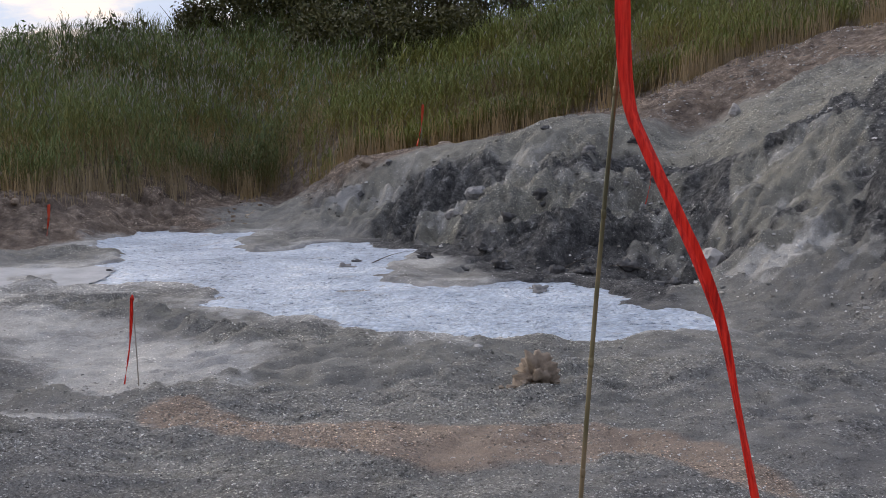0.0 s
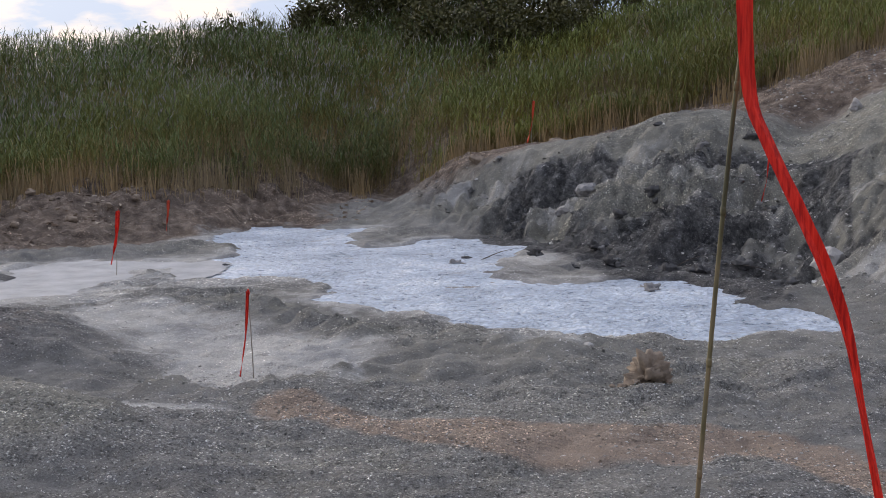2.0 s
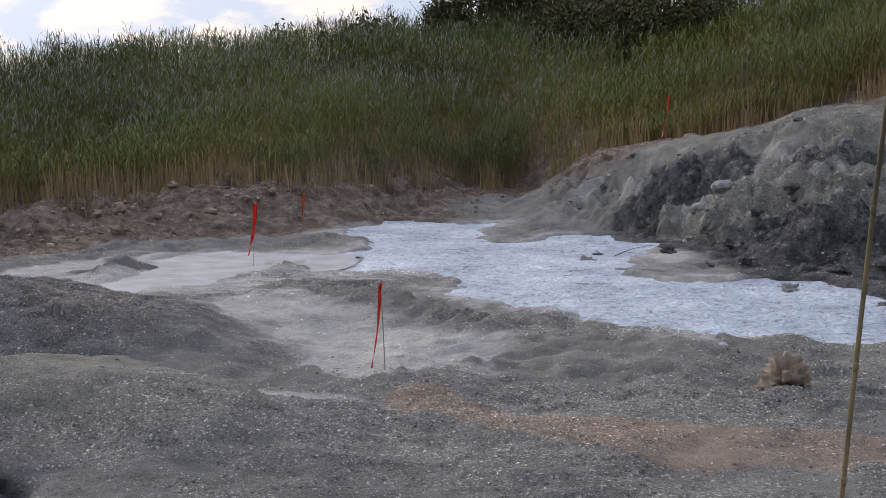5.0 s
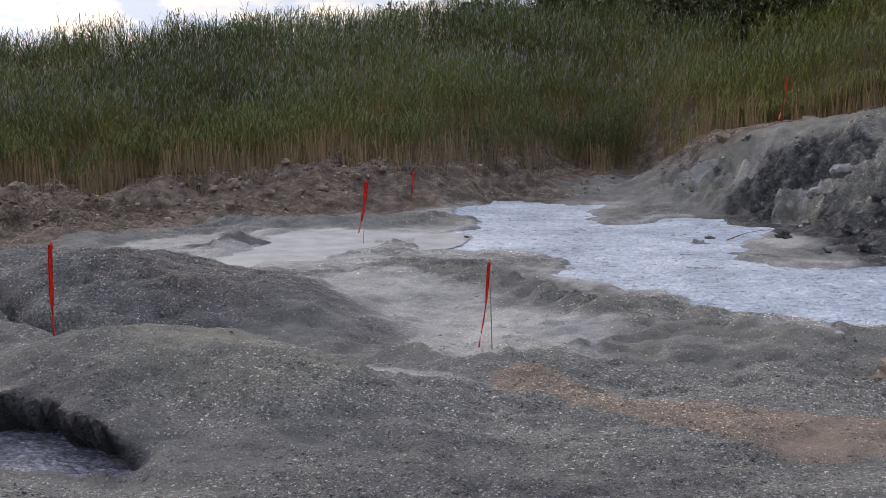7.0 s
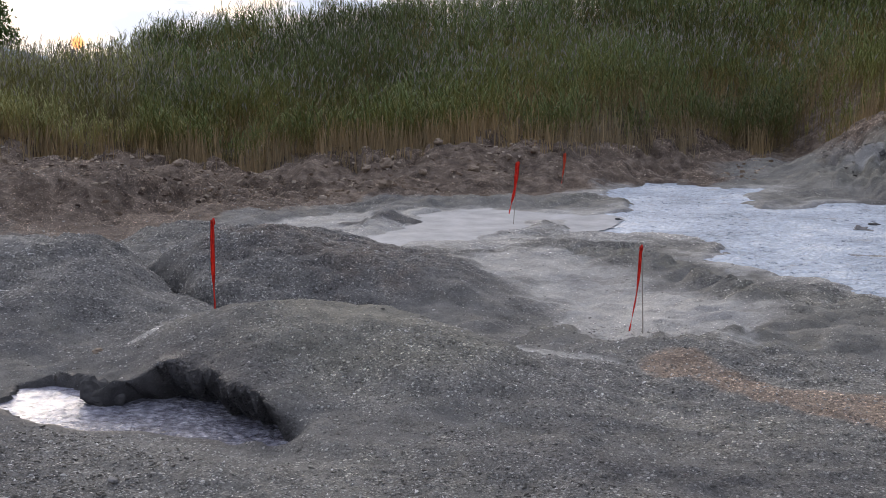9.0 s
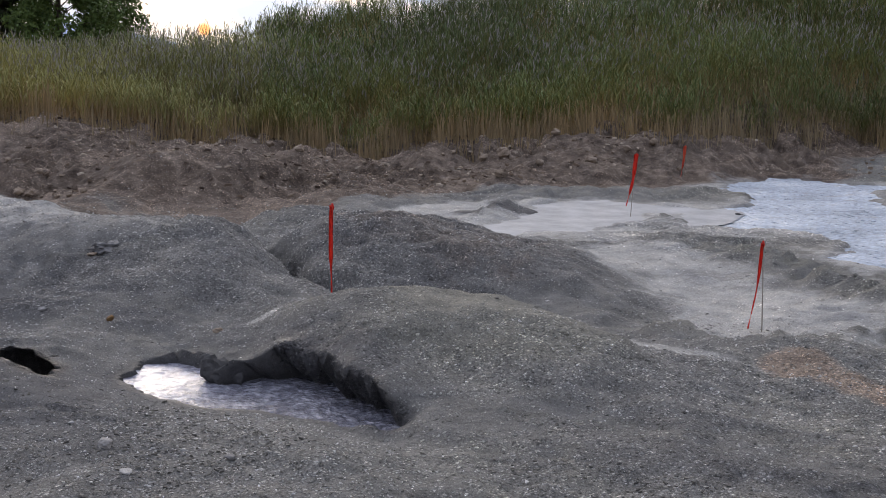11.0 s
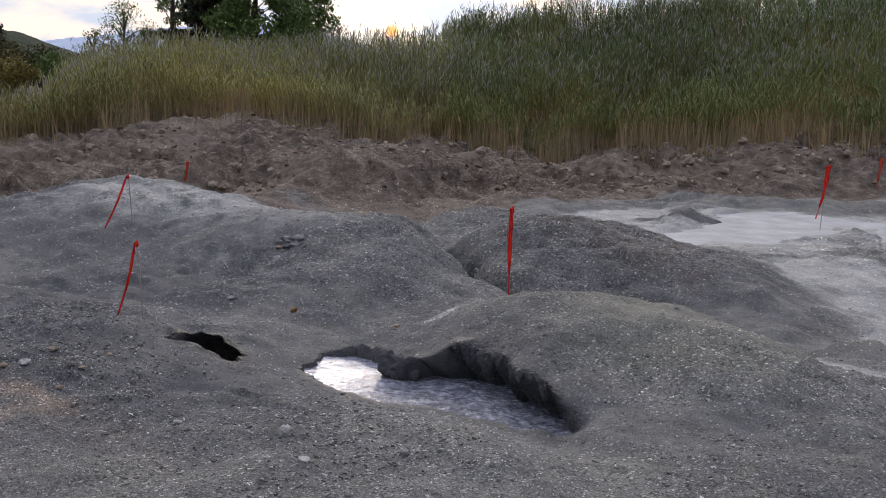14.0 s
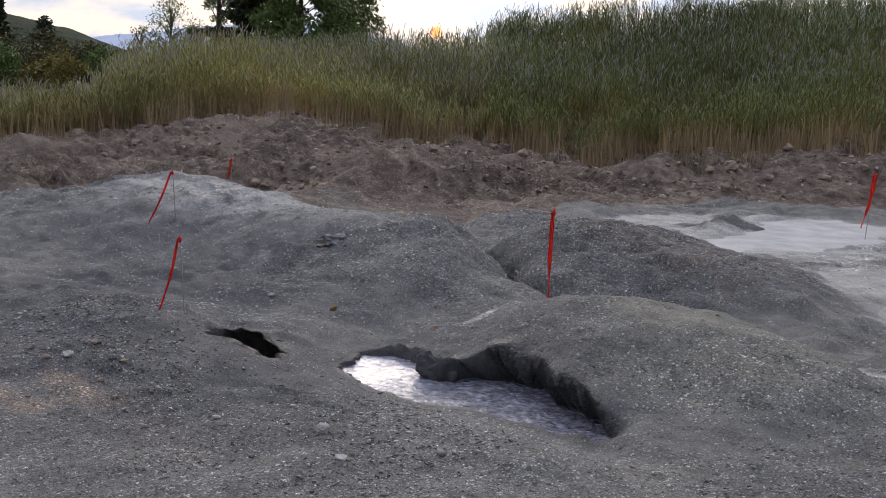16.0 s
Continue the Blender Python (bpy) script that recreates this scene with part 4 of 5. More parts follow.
    mid = tip + nod * 0.5 + np.stack([0 * L, 0 * L, L * 0.45], 1)
    end = tip + nod * 1.6 + np.stack([0 * L, 0 * L, L], 1)
    ex, ey = np.zeros((m, 3)), np.zeros((m, 3))
    ex[:, 0], ey[:, 1] = wdt, wdt
    PV = np.stack([tip, mid + ex, end, mid - ex, tip + 0.001, mid + ey, end + 0.001, mid - ey], 1).reshape(-1, 3)
    i = np.arange(m)[:, None] * 8
    PQ = np.concatenate([i + np.array([0, 1, 2, 3]), i + np.array([4, 5, 6, 7])])
    pl = new("plumes", mesh_from_arrays(name + "_plumes", PV, PQ, PLUME, False))
    pl.parent = ob
    return ob


def left_of_gully(a, d, r):
    return a > 8.3 - 0.9 * np.clip(d - 21.0, 0, 9) + 0.3 * r.randn(len(a))


def right_of_gully(a, d, r):
    return a < 7.7 - 0.9 * np.clip(d - 20.8, 0, 6) + 0.3 * r.randn(len(a))


def thin_end(a, d, r):
    return (a < 58.2 + 0.5 * r.randn(len(a))) | (d < 22.0 + 0.8 * r.randn(len(a)))


reed_bed("reed_bed", 50000, 2.0, 40.0, 17.0, 3, "tall green reeds with straw-coloured feet on the bank", 1.02, 0.75, left_of_gully, None, 0.24)
reed_bed("reed_bed", 26000, 38.0, 66.0, 14.0, 4, "yellowing reeds with pale plumes along the bank", 0.92, 0.7, thin_end, REED_YELLOW, 0.45)
reed_bed("reed_bed", 28000, -25.0, 8.0, 11.0, 5, "bright green reeds on the rising slope", 0.72, 0.75, right_of_gully, REED_BRIGHT, 0.05)


def dry_fringe(count, lo, hi, seed):
    """Bleached dead stalks that stand in front of the living reeds."""
    r = np.random.RandomState(seed)
    a = r.uniform(lo, hi, count)
    d = rim(a, TOE_D) + 0.9 * fbm(a, a * 0, 4.0, 3, 8) - 0.25 + 0.45 * np.clip(r.randn(count), -1.6, 1.6) ** 2 * np.sign(r.randn(count)) * 0.6
    ok = (r.rand(count) < 0.5 + 1.6 * fbm(a, a * 0, 1.2, 3, seed)) & ((a < 6.6) | (a > 9.2))
    a, d = a[ok], d[ok]
    n = len(a)
    x, y = -d * np.sin(np.radians(a)), d * np.cos(np.radians(a))
    z = land(x, y)[0] - 0.03
    h, w = 0.08 + 0.50 * r.rand(n) ** 1.5, r.uniform(0.004, 0.008, n)
    lx, ly = r.normal(0, 0.10, n) * h, r.normal(0, 0.08, n) * h
    foot, tip = np.stack([x, y, z], 1), np.stack([x + lx, y + ly, z + h], 1)
    side = np.stack([w * np.cos(np.radians(a)), w * np.sin(np.radians(a)), 0 * w], 1)
    deep = np.stack([-side[:, 1], side[:, 0], side[:, 2]], 1)
    V = np.stack([foot - side, foot + side, tip + side * 0.5, tip - side * 0.5, foot - deep, foot + deep, tip + deep * 0.5, tip - deep * 0.5], 1).reshape(-1, 3)
    i = np.arange(n)[:, None] * 8
    Q = np.concatenate([i + np.array([0, 1, 2, 3]), i + np.array([4, 5, 6, 7])])
    shade = np.zeros((n * 8, 3))
    shade[:, 1] = np.repeat(r.rand(n), 8)
    ob = new("dry_stalks", mesh_from_arrays("dry_stalks", V, Q, STALK, False, (("reed_tone", shade),)))
    return tagged(ob, "bleached dead reed stalks at the foot of the reeds", "reeds", kind="stuff")


dry_fringe(11000, -24.0, 66.0, 8)


# ---- marker canes with tape ----
def part(name, bm, material, parent, label="", smooth=True):
    me = bpy.data.meshes.new(name)
    bm.to_mesh(me)
    bm.free()
    for p in me.polygons:
        p.use_smooth = smooth
    me.materials.append(material)
    ob = new(name, me)
    if parent is not None:
        ob.parent = parent
    if label:
        tagged(ob, label)
    return ob


def empty(name, x, y, z, label, category, group=""):
    ob = new(name)
    ob.location = (x, y, z)
    ob.empty_display_size = 0.1
    return tagged(ob, label, category, group)


def tube(points, radii, sides=7):
    bm = bmesh.new()
    rings = []
    for p, q in zip(points, radii):
        rings.append([bm.verts.new((p[0] + q * math.cos(2 * math.pi * k / sides), p[1] + q * math.sin(2 * math.pi * k / sides), p[2])) for k in range(sides)])
    for a, b in zip(rings[:-1], rings[1:]):
        for k in range(sides):
            bm.faces.new((a[k], a[(k + 1) % sides], b[(k + 1) % sides], b[k]))
    bm.faces.new(rings[-1])
    bm.faces.new(rings[0][::-1])
    return bm


def ribbon(points, width, turns, thick=0.0012, seed=0, wave=0.9):
    """A strip of tape along points, twisting from one angle to the next, with thickness."""
    r = random.Random(seed)
    bm = bmesh.new()
    rows = []
    n = len(points)
    for i, p in enumerate(points):
        ang = radians(turns[0] + (turns[1] - turns[0]) * i / (n - 1)) + 0.25 * math.sin(i * wave + seed)
        w = width * (0.96 + 0.07 * r.random())
        e = Vector((math.cos(ang), math.sin(ang), 0)) * (w / 2)
        o = Vector((-math.sin(ang), math.cos(ang), 0)) * (thick + 0.20 * width * math.sin(0.6 + i * wave * 0.8))
        m = Vector(p)
        rows.append([bm.verts.new(m - e), bm.verts.new(m + o), bm.verts.new(m + e), bm.verts.new(m + o + Vector((0, thick, 0)))])
    for a, b in zip(rows[:-1], rows[1:]):
        for k in range(4):
            bm.faces.new((a[k], a[(k + 1) % 4], b[(k + 1) % 4], b[k]))
    bm.faces.new(rows[0][::-1])
    bm.faces.new(rows[-1])
    return bm


def curve_points(ctrl, n):
    """Points on a smooth curve through control points (Catmull-Rom)."""
    c = [Vector(p) for p in ctrl]
    c = [2 * c[0] - c[1]] + c + [2 * c[-1] - c[-2]]
    out = []
    for i in range(n):
        f = i / (n - 1) * (len(c) - 3)
        k = min(int(f), len(c) - 4)
        u = f - k
        p0, p1, p2, p3 = c[k:k + 4]
        out.append(0.5 * (2 * p1 + (p2 - p0) * u + (2 * p0 - 5 * p1 + 4 * p2 - p3) * u * u + (3 * p1 - p0 - 3 * p2 + p3) * u ** 3))
    return out


def marker(x, y, tall, lean, tail, width=0.045, material=None, seed=1, label="", z=None):
    """A thin cane stuck in the ground, its tape knotted at the top; tail: how far the tape's end swings (x, y) and how low it hangs."""
    z = height(x, y) if z is None else z
    m = empty("marker_stake", x, y, z, label or "thin cane stake with a red tape hanging from it", "stake", "marker stakes on the mud")
    top = Vector((lean[0], lean[1], tall))
    part("cane", tube(curve_points(((0, 0, -0.1), tuple(top * 0.5), tuple(top)), 6), [0.0038] * 4 + [0.003] * 2), CANE_PALE, m)
    end = Vector((tail[0], tail[1], tail[2]))
    mid = (top + end) / 2 + Vector((0.22 * (top.x - end.x), 0.0, 0.0))
    pts = curve_points((tuple(top + Vector((0, -0.012, 0))), tuple(mid + Vector((0, -0.015, 0))), tuple(end + Vector((0, -0.012, 0)))), 16)
    tape = part("tape", ribbon(pts, width, (10, 120), seed=seed), material or TAPE, m)
    part("knot", tube([top + Vector((0, 0, -0.03)), top + Vector((0, 0, -0.015)), top + Vector((0, 0, 0.012))], [0.006, 0.011, 0.005], 7), material or TAPE, tape)
    return m


# ---- bushes, trees and the distance ----
def at_bearing(a, d):
    return -d * math.sin(radians(a)), d * math.cos(radians(a))


def leaf_cloud(name, lumps, count, size, material, parent, seed, flat=0.0):
    """Many small leaves round the outsides of a few lumps (x, y, z, rx, ry, rz), with gaps."""
    r = np.random.RandomState(seed)
    lumps = np.array(lumps, float)
    which = r.choice(len(lumps), count, p=lumps[:, 3] * lumps[:, 5] / (lumps[:, 3] * lumps[:, 5]).sum())
    v = r.normal(size=(count, 3))
    v /= np.linalg.norm(v, axis=1)[:, None]
    rad = 0.55 + 0.5 * r.rand(count) ** 0.6
    spray = 1 + 0.28 * np.sin(v[:, 0] * 7 + which) * np.cos(v[:, 2] * 6 + 2 * which) + 0.12 * r.randn(count)
    c = lumps[which, :3] + v * lumps[which, 3:] * (rad * spray)[:, None]
    t = r.normal(size=(count, 3))
    t[:, 2] *= 1 - flat
    t /= np.linalg.norm(t, axis=1)[:, None]
    u = np.cross(t, r.normal(size=(count, 3)))
    u /= np.linalg.norm(u, axis=1)[:, None]
    s = size * r.uniform(0.6, 1.4, count)[:, None]
    V = np.stack([c - t * s, c + u * s * 0.45, c + t * s, c - u * s * 0.45], 1).reshape(-1, 3)
    ob = new(name, mesh_from_arrays(name, V, np.arange(count * 4).reshape(-1, 4), material, False))
    ob.parent = parent
    return ob


def limb(p, q, r0, r1, bend=0.0):
    m = ((p[0] + q[0]) / 2 + bend, (p[1] + q[1]) / 2 - bend, (p[2] + q[2]) / 2)
    return curve_points((p, m, q), 5), [r0 + (r1 - r0) * k / 4 for k in range(5)]


def wood(pieces, parent, name="trunk"):
    bm = bmesh.new()
    for pts, radii in pieces:
        rings = [[bm.verts.new((p[0] + q * math.cos(k * 1.0472), p[1] + q * math.sin(k * 1.0472), p[2])) for k in range(6)] for p, q in zip(pts, radii)]
        for a, b in zip(rings[:-1], rings[1:]):
            for k in range(6):
                bm.faces.new((a[k], a[(k + 1) % 6], b[(k + 1) % 6], b[k]))
        bm.faces.new(rings[-1])
    return part(name, bm, BARK, parent)


def bush(a, d, wide, tall, material, seed, leaves=2600, size=0.10, label="dense dark green bush on the slope", twigs=0):
    x, y = at_bearing(a, d)
    b = empty("bush", x, y, height(x, y) - 0.1, label, "bush", "bushes above the reeds")
    r = random.Random(seed)
    lumps, limbs = [], []
    for k in range(8):
        ang, rr = r.uniform(0, 6.28), r.uniform(0.1, 0.75) * wide / 2
        p = (rr * math.cos(ang), rr * math.sin(ang), tall * r.uniform(0.35, 0.85) * (1 - 0.35 * rr / wide * 2))
        q = wide * r.uniform(0.16, 0.30)
        lumps.append((*p, q, q, q * r.uniform(0.7, 1.0)))
        limbs.append(limb((0.1 * math.cos(ang), 0.1 * math.sin(ang), 0), p, 0.05, 0.015, r.uniform(-0.1, 0.1)))
    for k in range(twigs):
        ang, rr = r.uniform(0, 6.28), r.uniform(0.1, 0.5) * wide
        p = (rr * math.cos(ang), rr * math.sin(ang), tall * r.uniform(0.85, 1.2))
        limbs.append(limb((0.3 * p[0], 0.3 * p[1], tall * 0.4), p, 0.02, 0.006, r.uniform(-0.1, 0.1)))
    wood(limbs, b, "branch_frame")
    leaf_cloud("crown", lumps, leaves, size, material, b, seed)
    return b


def broadleaf(a, d, tall, wide, material, seed, leaves, size, label, low=0.3, clumps=14):
    x, y = at_bearing(a, d)
    b = empty("tree", x, y, height(x, y) - 0.1, label, "tree")
    r = random.Random(seed)
    lumps, limbs = [], [limb((0, 0, 0), (0.1, 0, tall * 0.85), 0.04 * tall ** 0.8, 0.02, 0.1)]
    for k in range(clumps):
        f = low + (1 - low) * (k + r.random()) / clumps
        ang = k * 2.4 + r.random()
        rr = wide / 2 * math.sin(math.pi * min(0.95, 0.18 + 0.8 * (f - low) / (1 - low))) * r.uniform(0.4, 0.95)
        p = (rr * math.cos(ang), rr * math.sin(ang), tall * f)
        q = wide * r.uniform(0.11, 0.2)
        lumps.append((*p, q, q, q * 0.75))
        limbs.append(limb((0.05, 0, tall * f * 0.75), p, 0.05, 0.012, r.uniform(-0.2, 0.2)))
    wood(limbs, b)
    leaf_cloud("crown", lumps, leaves, size, material, b, seed)
    return b


def conifer(a, d, tall, wide, seed, leaves=5000, label="dark spreading conifer"):
    x, y = at_bearing(a, d)
    b = empty("tree", x, y, height(x, y) - 0.1, label, "tree")
    r = random.Random(seed)
    lumps, limbs = [], [limb((0, 0, 0), (0, 0, tall), 0.2, 0.02)]
    for k in range(30):
        f = 0.12 + 0.86 * k / 30
        ang = k * 2.4 + r.random()
        rr = wide / 2 * (1.05 - f) * r.uniform(0.6, 1.05)
        p = (rr * math.cos(ang), rr * math.sin(ang), tall * f - 0.1 * rr)
        lumps.append((p[0] * 0.6, p[1] * 0.6, p[2], max(0.25, abs(p[0]) * 0.55 + 0.2), max(0.25, abs(p[1]) * 0.55 + 0.2), 0.22))
        limbs.append(limb((0, 0, tall * f), p, 0.04, 0.01))
    wood(limbs, b)
    leaf_cloud("crown", lumps, leaves, 0.16, NEEDLE, b, seed, 0.5)
    return b


for k, (a, d, wide, tall) in enumerate(((12.6, 34, 2.6, 1.7), (10.4, 33, 3.6, 2.9), (8.6, 34, 4.2, 3.6), (6.2, 32, 4.0, 3.3), (4.2, 34, 4.4, 3.9),
                                        (2.2, 32, 4.2, 3.2), (0.2, 34, 4.6, 3.8), (-1.8, 33, 4.2, 3.0), (-3.6, 35, 4.6, 3.6), (-6.2, 36, 4.8, 3.2),
                                        (5.2, 29, 3.0, 1.9), (2.6, 28, 2.8, 1.7), (-0.2, 28.5, 2.6, 1.5), (-9.5, 37, 4.6, 3.2), (-13, 37, 4.6, 3.0))):
    bush(a, d, wide, tall, LEAF_DARK, 20 + k, 6500, 0.058, twigs=2)
bush(15.6, 35, 2.4, 1.25, LEAF_DARK, 41, 1500, 0.09, "low rounded bush on the skyline")
bush(20.0, 36, 2.6, 1.2, LEAF_GREEN, 42, 500, 0.08, "thin leafy shrub on the skyline", 9)
bush(27.5, 36, 2.2, 1.2, LEAF_GREEN, 43, 600, 0.08, "thin leafy shrub on the skyline", 6)
bush(34.8, 36, 2.0, 1.0, LEAF_DARK, 44, 700, 0.08, "low shrub among the reeds")

conifer(51.9, 58, 9.5, 5.4, 51, 14000, "dark spreading conifer behind the reed bank")
broadleaf(49.4, 56, 8.0, 5.0, LEAF_GREEN, 52, 30000, 0.10, "leafy green tree behind the reed bank", 0.04, 44)
broadleaf(47.0, 60, 9.5, 3.6, LEAF_GREEN, 53, 15000, 0.095, "tall loose green tree behind the reed bank", 0.04, 34)
broadleaf(53.3, 62, 8.5, 2.2, LEAF_GREEN, 54, 4200, 0.08, "slender tree with thin foliage", 0.1, 22)
broadleaf(55.6, 46, 2.9, 2.6, LEAF_GREEN, 55, 2600, 0.045, "small tree with sparse leaves", 0.2, 24)
broadleaf(54.5, 48, 2.0, 1.5, LEAF_DARK, 56, 2200, 0.045, "small dark tree with dense leaves", 0.1)
broadleaf(57.0, 47, 2.1, 1.5, LEAF_YELLOW, 60, 1200, 0.045, "small tree with sparse yellowing leaves", 0.2)
conifer(61.3, 62, 3.4, 3.0, 57, 2000, "small dark conifer at the meadow's end")
conifer(63.4, 62, 4.6, 2.4, 58, 5000, "dark conifer at the meadow's end")
bush(60.3, 44, 1.5, 1.3, LEAF_YELLOW, 59, 3000, 0.06, "rounded bush turning yellow")
for k, (a, d, wide, tall, m) in enumerate(((58.6, 50, 2.0, 1.5, LEAF_GREEN), (62.4, 50, 3.4, 3.0, LEAF_DARK), (59.6, 52, 2.4, 2.0, LEAF_DARK), (60.9, 54, 3.0, 2.6, LEAF_DARK), (64.2, 52, 4.0, 3.4, LEAF_DARK),
                                           (66.4, 50, 4.4, 4.0, LEAF_DARK), (57.3, 53, 2.2, 1.3, LEAF_DARK), (61.4, 46, 2.2, 1.7, LEAF_YELLOW), (63.4, 45, 2.6, 2.1, LEAF_GREEN))):
    bush(a, d, wide, tall, m, 70 + k, 4200, 0.065, "rounded dark bush at the meadow's end")


def far_ridge(name, a0, a1, d, tops, rough, material, label):
    """A long hill across the distance; tops: heights at even steps of bearing."""
    n, m = 220, 14
    a = np.linspace(a0, a1, n)
    top = np.interp(np.linspace(0, 1, n), np.linspace(0, 1, len(tops)), tops)
    A, F = np.meshgrid(a, np.linspace(0, 1, m), indexing="ij")
    D = d * (0.8 + 0.35 * F)
    X, Y = -D * np.sin(np.radians(A)), D * np.cos(np.radians(A))
    Z = top[:, None] * np.sin(np.clip(F * 1.25, 0, 1) * np.pi / 2) + rough * fbm(X, Y, d / 40, 4, 201, 0.6) * np.clip(F * 4, 0, 1) - 12 * (1 - np.clip(F * 3, 0, 1))
    ob = new(name, mesh_from_arrays(name, np.stack([X, Y, Z], -1).reshape(-1, 3), grid_quads(n, m), material))
    return tagged(ob, label, "hill", kind="structure")


def wooded_material():
    s = Shader("wooded_hill", 1.0, 0.1)
    v = s.noise(0.10, 6, 0.7)
    return s.done(s.ramp(v, (0.35, (0.014, 0.020, 0.012)), (0.65, (0.040, 0.055, 0.026))), None, s.relief(v, 0.8, 3.0))


def haze_material():
    s = Shader("haze_tinted_mountain", 1.0, 0.0)
    # The air's pale blue haze is put into the base colour.
    return s.done(s.ramp(s.noise(0.003, 5), (0.3, (0.46, 0.53, 0.66)), (0.7, (0.54, 0.60, 0.72))))


far_ridge("backdrop_wooded_hill", 56, 86, 600, (-4, 13, 24, 34, 44, 55, 60, 58), 1.5, wooded_material(), "dark wooded hillside beyond the meadow")
far_ridge("backdrop_mountain", 44, 84, 3600, (60, 120, 90, 45, 30, 60, 80, 80, 90), 14, haze_material(), "hazy blue mountain on the horizon")




# ---- the tall cane beside the path, with its long tape ----
near_x, near_y = 0.178, 1.895
near_z = height(near_x, near_y)
tall_cane = empty("tall_marker_cane", near_x, near_y, near_z, "tall leaning green and tan cane with a long red tape", "stake", "")


def cane_at(z):
    """The cane's line above its foot: it leans and bows a little."""
    return Vector((0.155 * (z / 1.8) + 0.006 * math.sin(z * 3.2), -0.01 * z, z))


cz = [-0.15 + 2.15 * k / 40 for k in range(41)]
cr = [0.0046 - 0.0005 * max(z, 0) for z in cz]
part("cane", tube([cane_at(z) for z in cz], cr, 9), CANE, tall_cane)
for k, z in enumerate((0.32, 0.66, 0.98, 1.17, 1.42, 1.62, 1.85)):
    p = cane_at(z)
    part("cane_joint", tube([p + Vector((0, 0, h)) for h in (-0.008, -0.002, 0.003, 0.008)], [0.0043, 0.0048, 0.0048, 0.0042], 9), CANE, tall_cane)
tie = cane_at(1.93)
line = [cane_at(z) + Vector((-0.006, -0.014, 0)) for z in (1.93, 1.84, 1.76)]
line += [Vector((0.152, -0.033, 1.623)), Vector((0.182, -0.038, 1.542)), Vector((0.229, -0.046, 1.442)), Vector((0.273, -0.055, 1.343)),
         Vector((0.306, -0.063, 1.243)), Vector((0.329, -0.069, 1.124)), Vector((0.358, -0.077, 0.976)), Vector((0.366, -0.08, 0.93))]
line = [p - Vector((0, 0, near_z)) if k > 2 else p for k, p in enumerate(line)]
long_tape = part("tape", ribbon(curve_points([tuple(p) for p in line], 48), 0.025, (-12, 50), 0.0012, 3, 0.3), TAPE, tall_cane, "long red tape blown to one side", False)
part("knot", tube([tie + Vector((0, 0, h)) for h in (-0.05, -0.025, 0.0, 0.03)], [0.010, 0.017, 0.019, 0.008], 9), TAPE, long_tape)

marker(-1.84, 6.77, 0.55, (-0.02, 0), (-0.08, -0.02, 0.02), 0.020, TAPE, 1, "thin cane stake with red tape at the dry pan's edge")
marker(-4.58, 11.46, 0.70, (0.06, 0), (-0.03, -0.03, 0.14), 0.045, TAPE, 2, "cane stake in the mud with doubled red tape")
marker(-5.27, 15.1, 0.48, (0.02, 0), (-0.03, 0.0, 0.06), 0.042, FADED, 3, "cane stake with faded orange tape by the bank")
marker(-4.06, 5.40, 0.55, (0.02, 0), (0.03, -0.02, 0.02), 0.026, TAPE, 4, "cane stake with red tape on the mound's crest")
marker(-5.69, 3.95, 0.47, (-0.02, -0.02), (-0.13, -0.08, 0.02), 0.017, TAPE, 5, "white thin stake with red tape above the vent")
marker(-8.09, 5.55, 0.42, (-0.02, -0.02), (-0.12, -0.18, -0.02), 0.019, TAPE, 6, "thin stake with red tape on the far mound")
marker(-11.57, 8.77, 0.30, (0.02, 0), (-0.05, 0.0, 0.03), 0.036, FADED, 7, "thin stake with faded red tape among rubble")
marker(-0.39, 18.2, 0.70, (0.05, 0), (-0.05, 0.0, 0.05), 0.045, FADED, 8, "cane stake with orange tape in front of the reeds")
marker(2.48, 14.0, 0.52, (0.06, 0), (-0.02, -0.02, 0.02), 0.022, TAPE, 9, "thin stake with dark red tape on the rocky face")


# ---- stones and clods ----
def stone(name, x, y, size, material, seed, label, category="stone", flat=0.7, sink=0.25, group="", rugged=0.10):
    """A broken stone: a rounded block cut by a few planes and roughened."""
    r = random.Random(seed)
    bm = bmesh.new()
    made = bmesh.ops.create_icosphere(bm, subdivisions=3 if size < 0.2 or rugged < 0.24 else 4, radius=size / 2)["verts"]
    if made:
        planes = [(Vector((r.gauss(0, 1), r.gauss(0, 1), r.gauss(0, 0.8))).normalized(), size * r.uniform(0.26, 0.42)) for _ in range(9)]
        for v in made:
            for nrm, far in planes:
                over = v.co.dot(nrm) - far
                if over > 0:
                    v.co -= nrm * over * 0.9
            v.co += v.co.normalized() * size * rugged * noise.fractal(v.co * (3.0 / size) + Vector((seed, 0, 0)), 0.6, 2.0, 5)
            v.co.z *= flat
    bmesh.ops.rotate(bm, cent=(0, 0, 0), matrix=Matrix.Rotation(r.uniform(0, 6.28), 3, "Z"), verts=bm.verts)
    me = bpy.data.meshes.new(name)
    bm.to_mesh(me)
    bm.free()
    me.materials.append(material)
    for p in me.polygons:
        p.use_smooth = rugged > 0.2 or size < 0.06
    ob = new(name, me)
    ob.location = (x, y, height(x, y) + size * flat * (0.5 - sink))
    return tagged(ob, label, category, group)


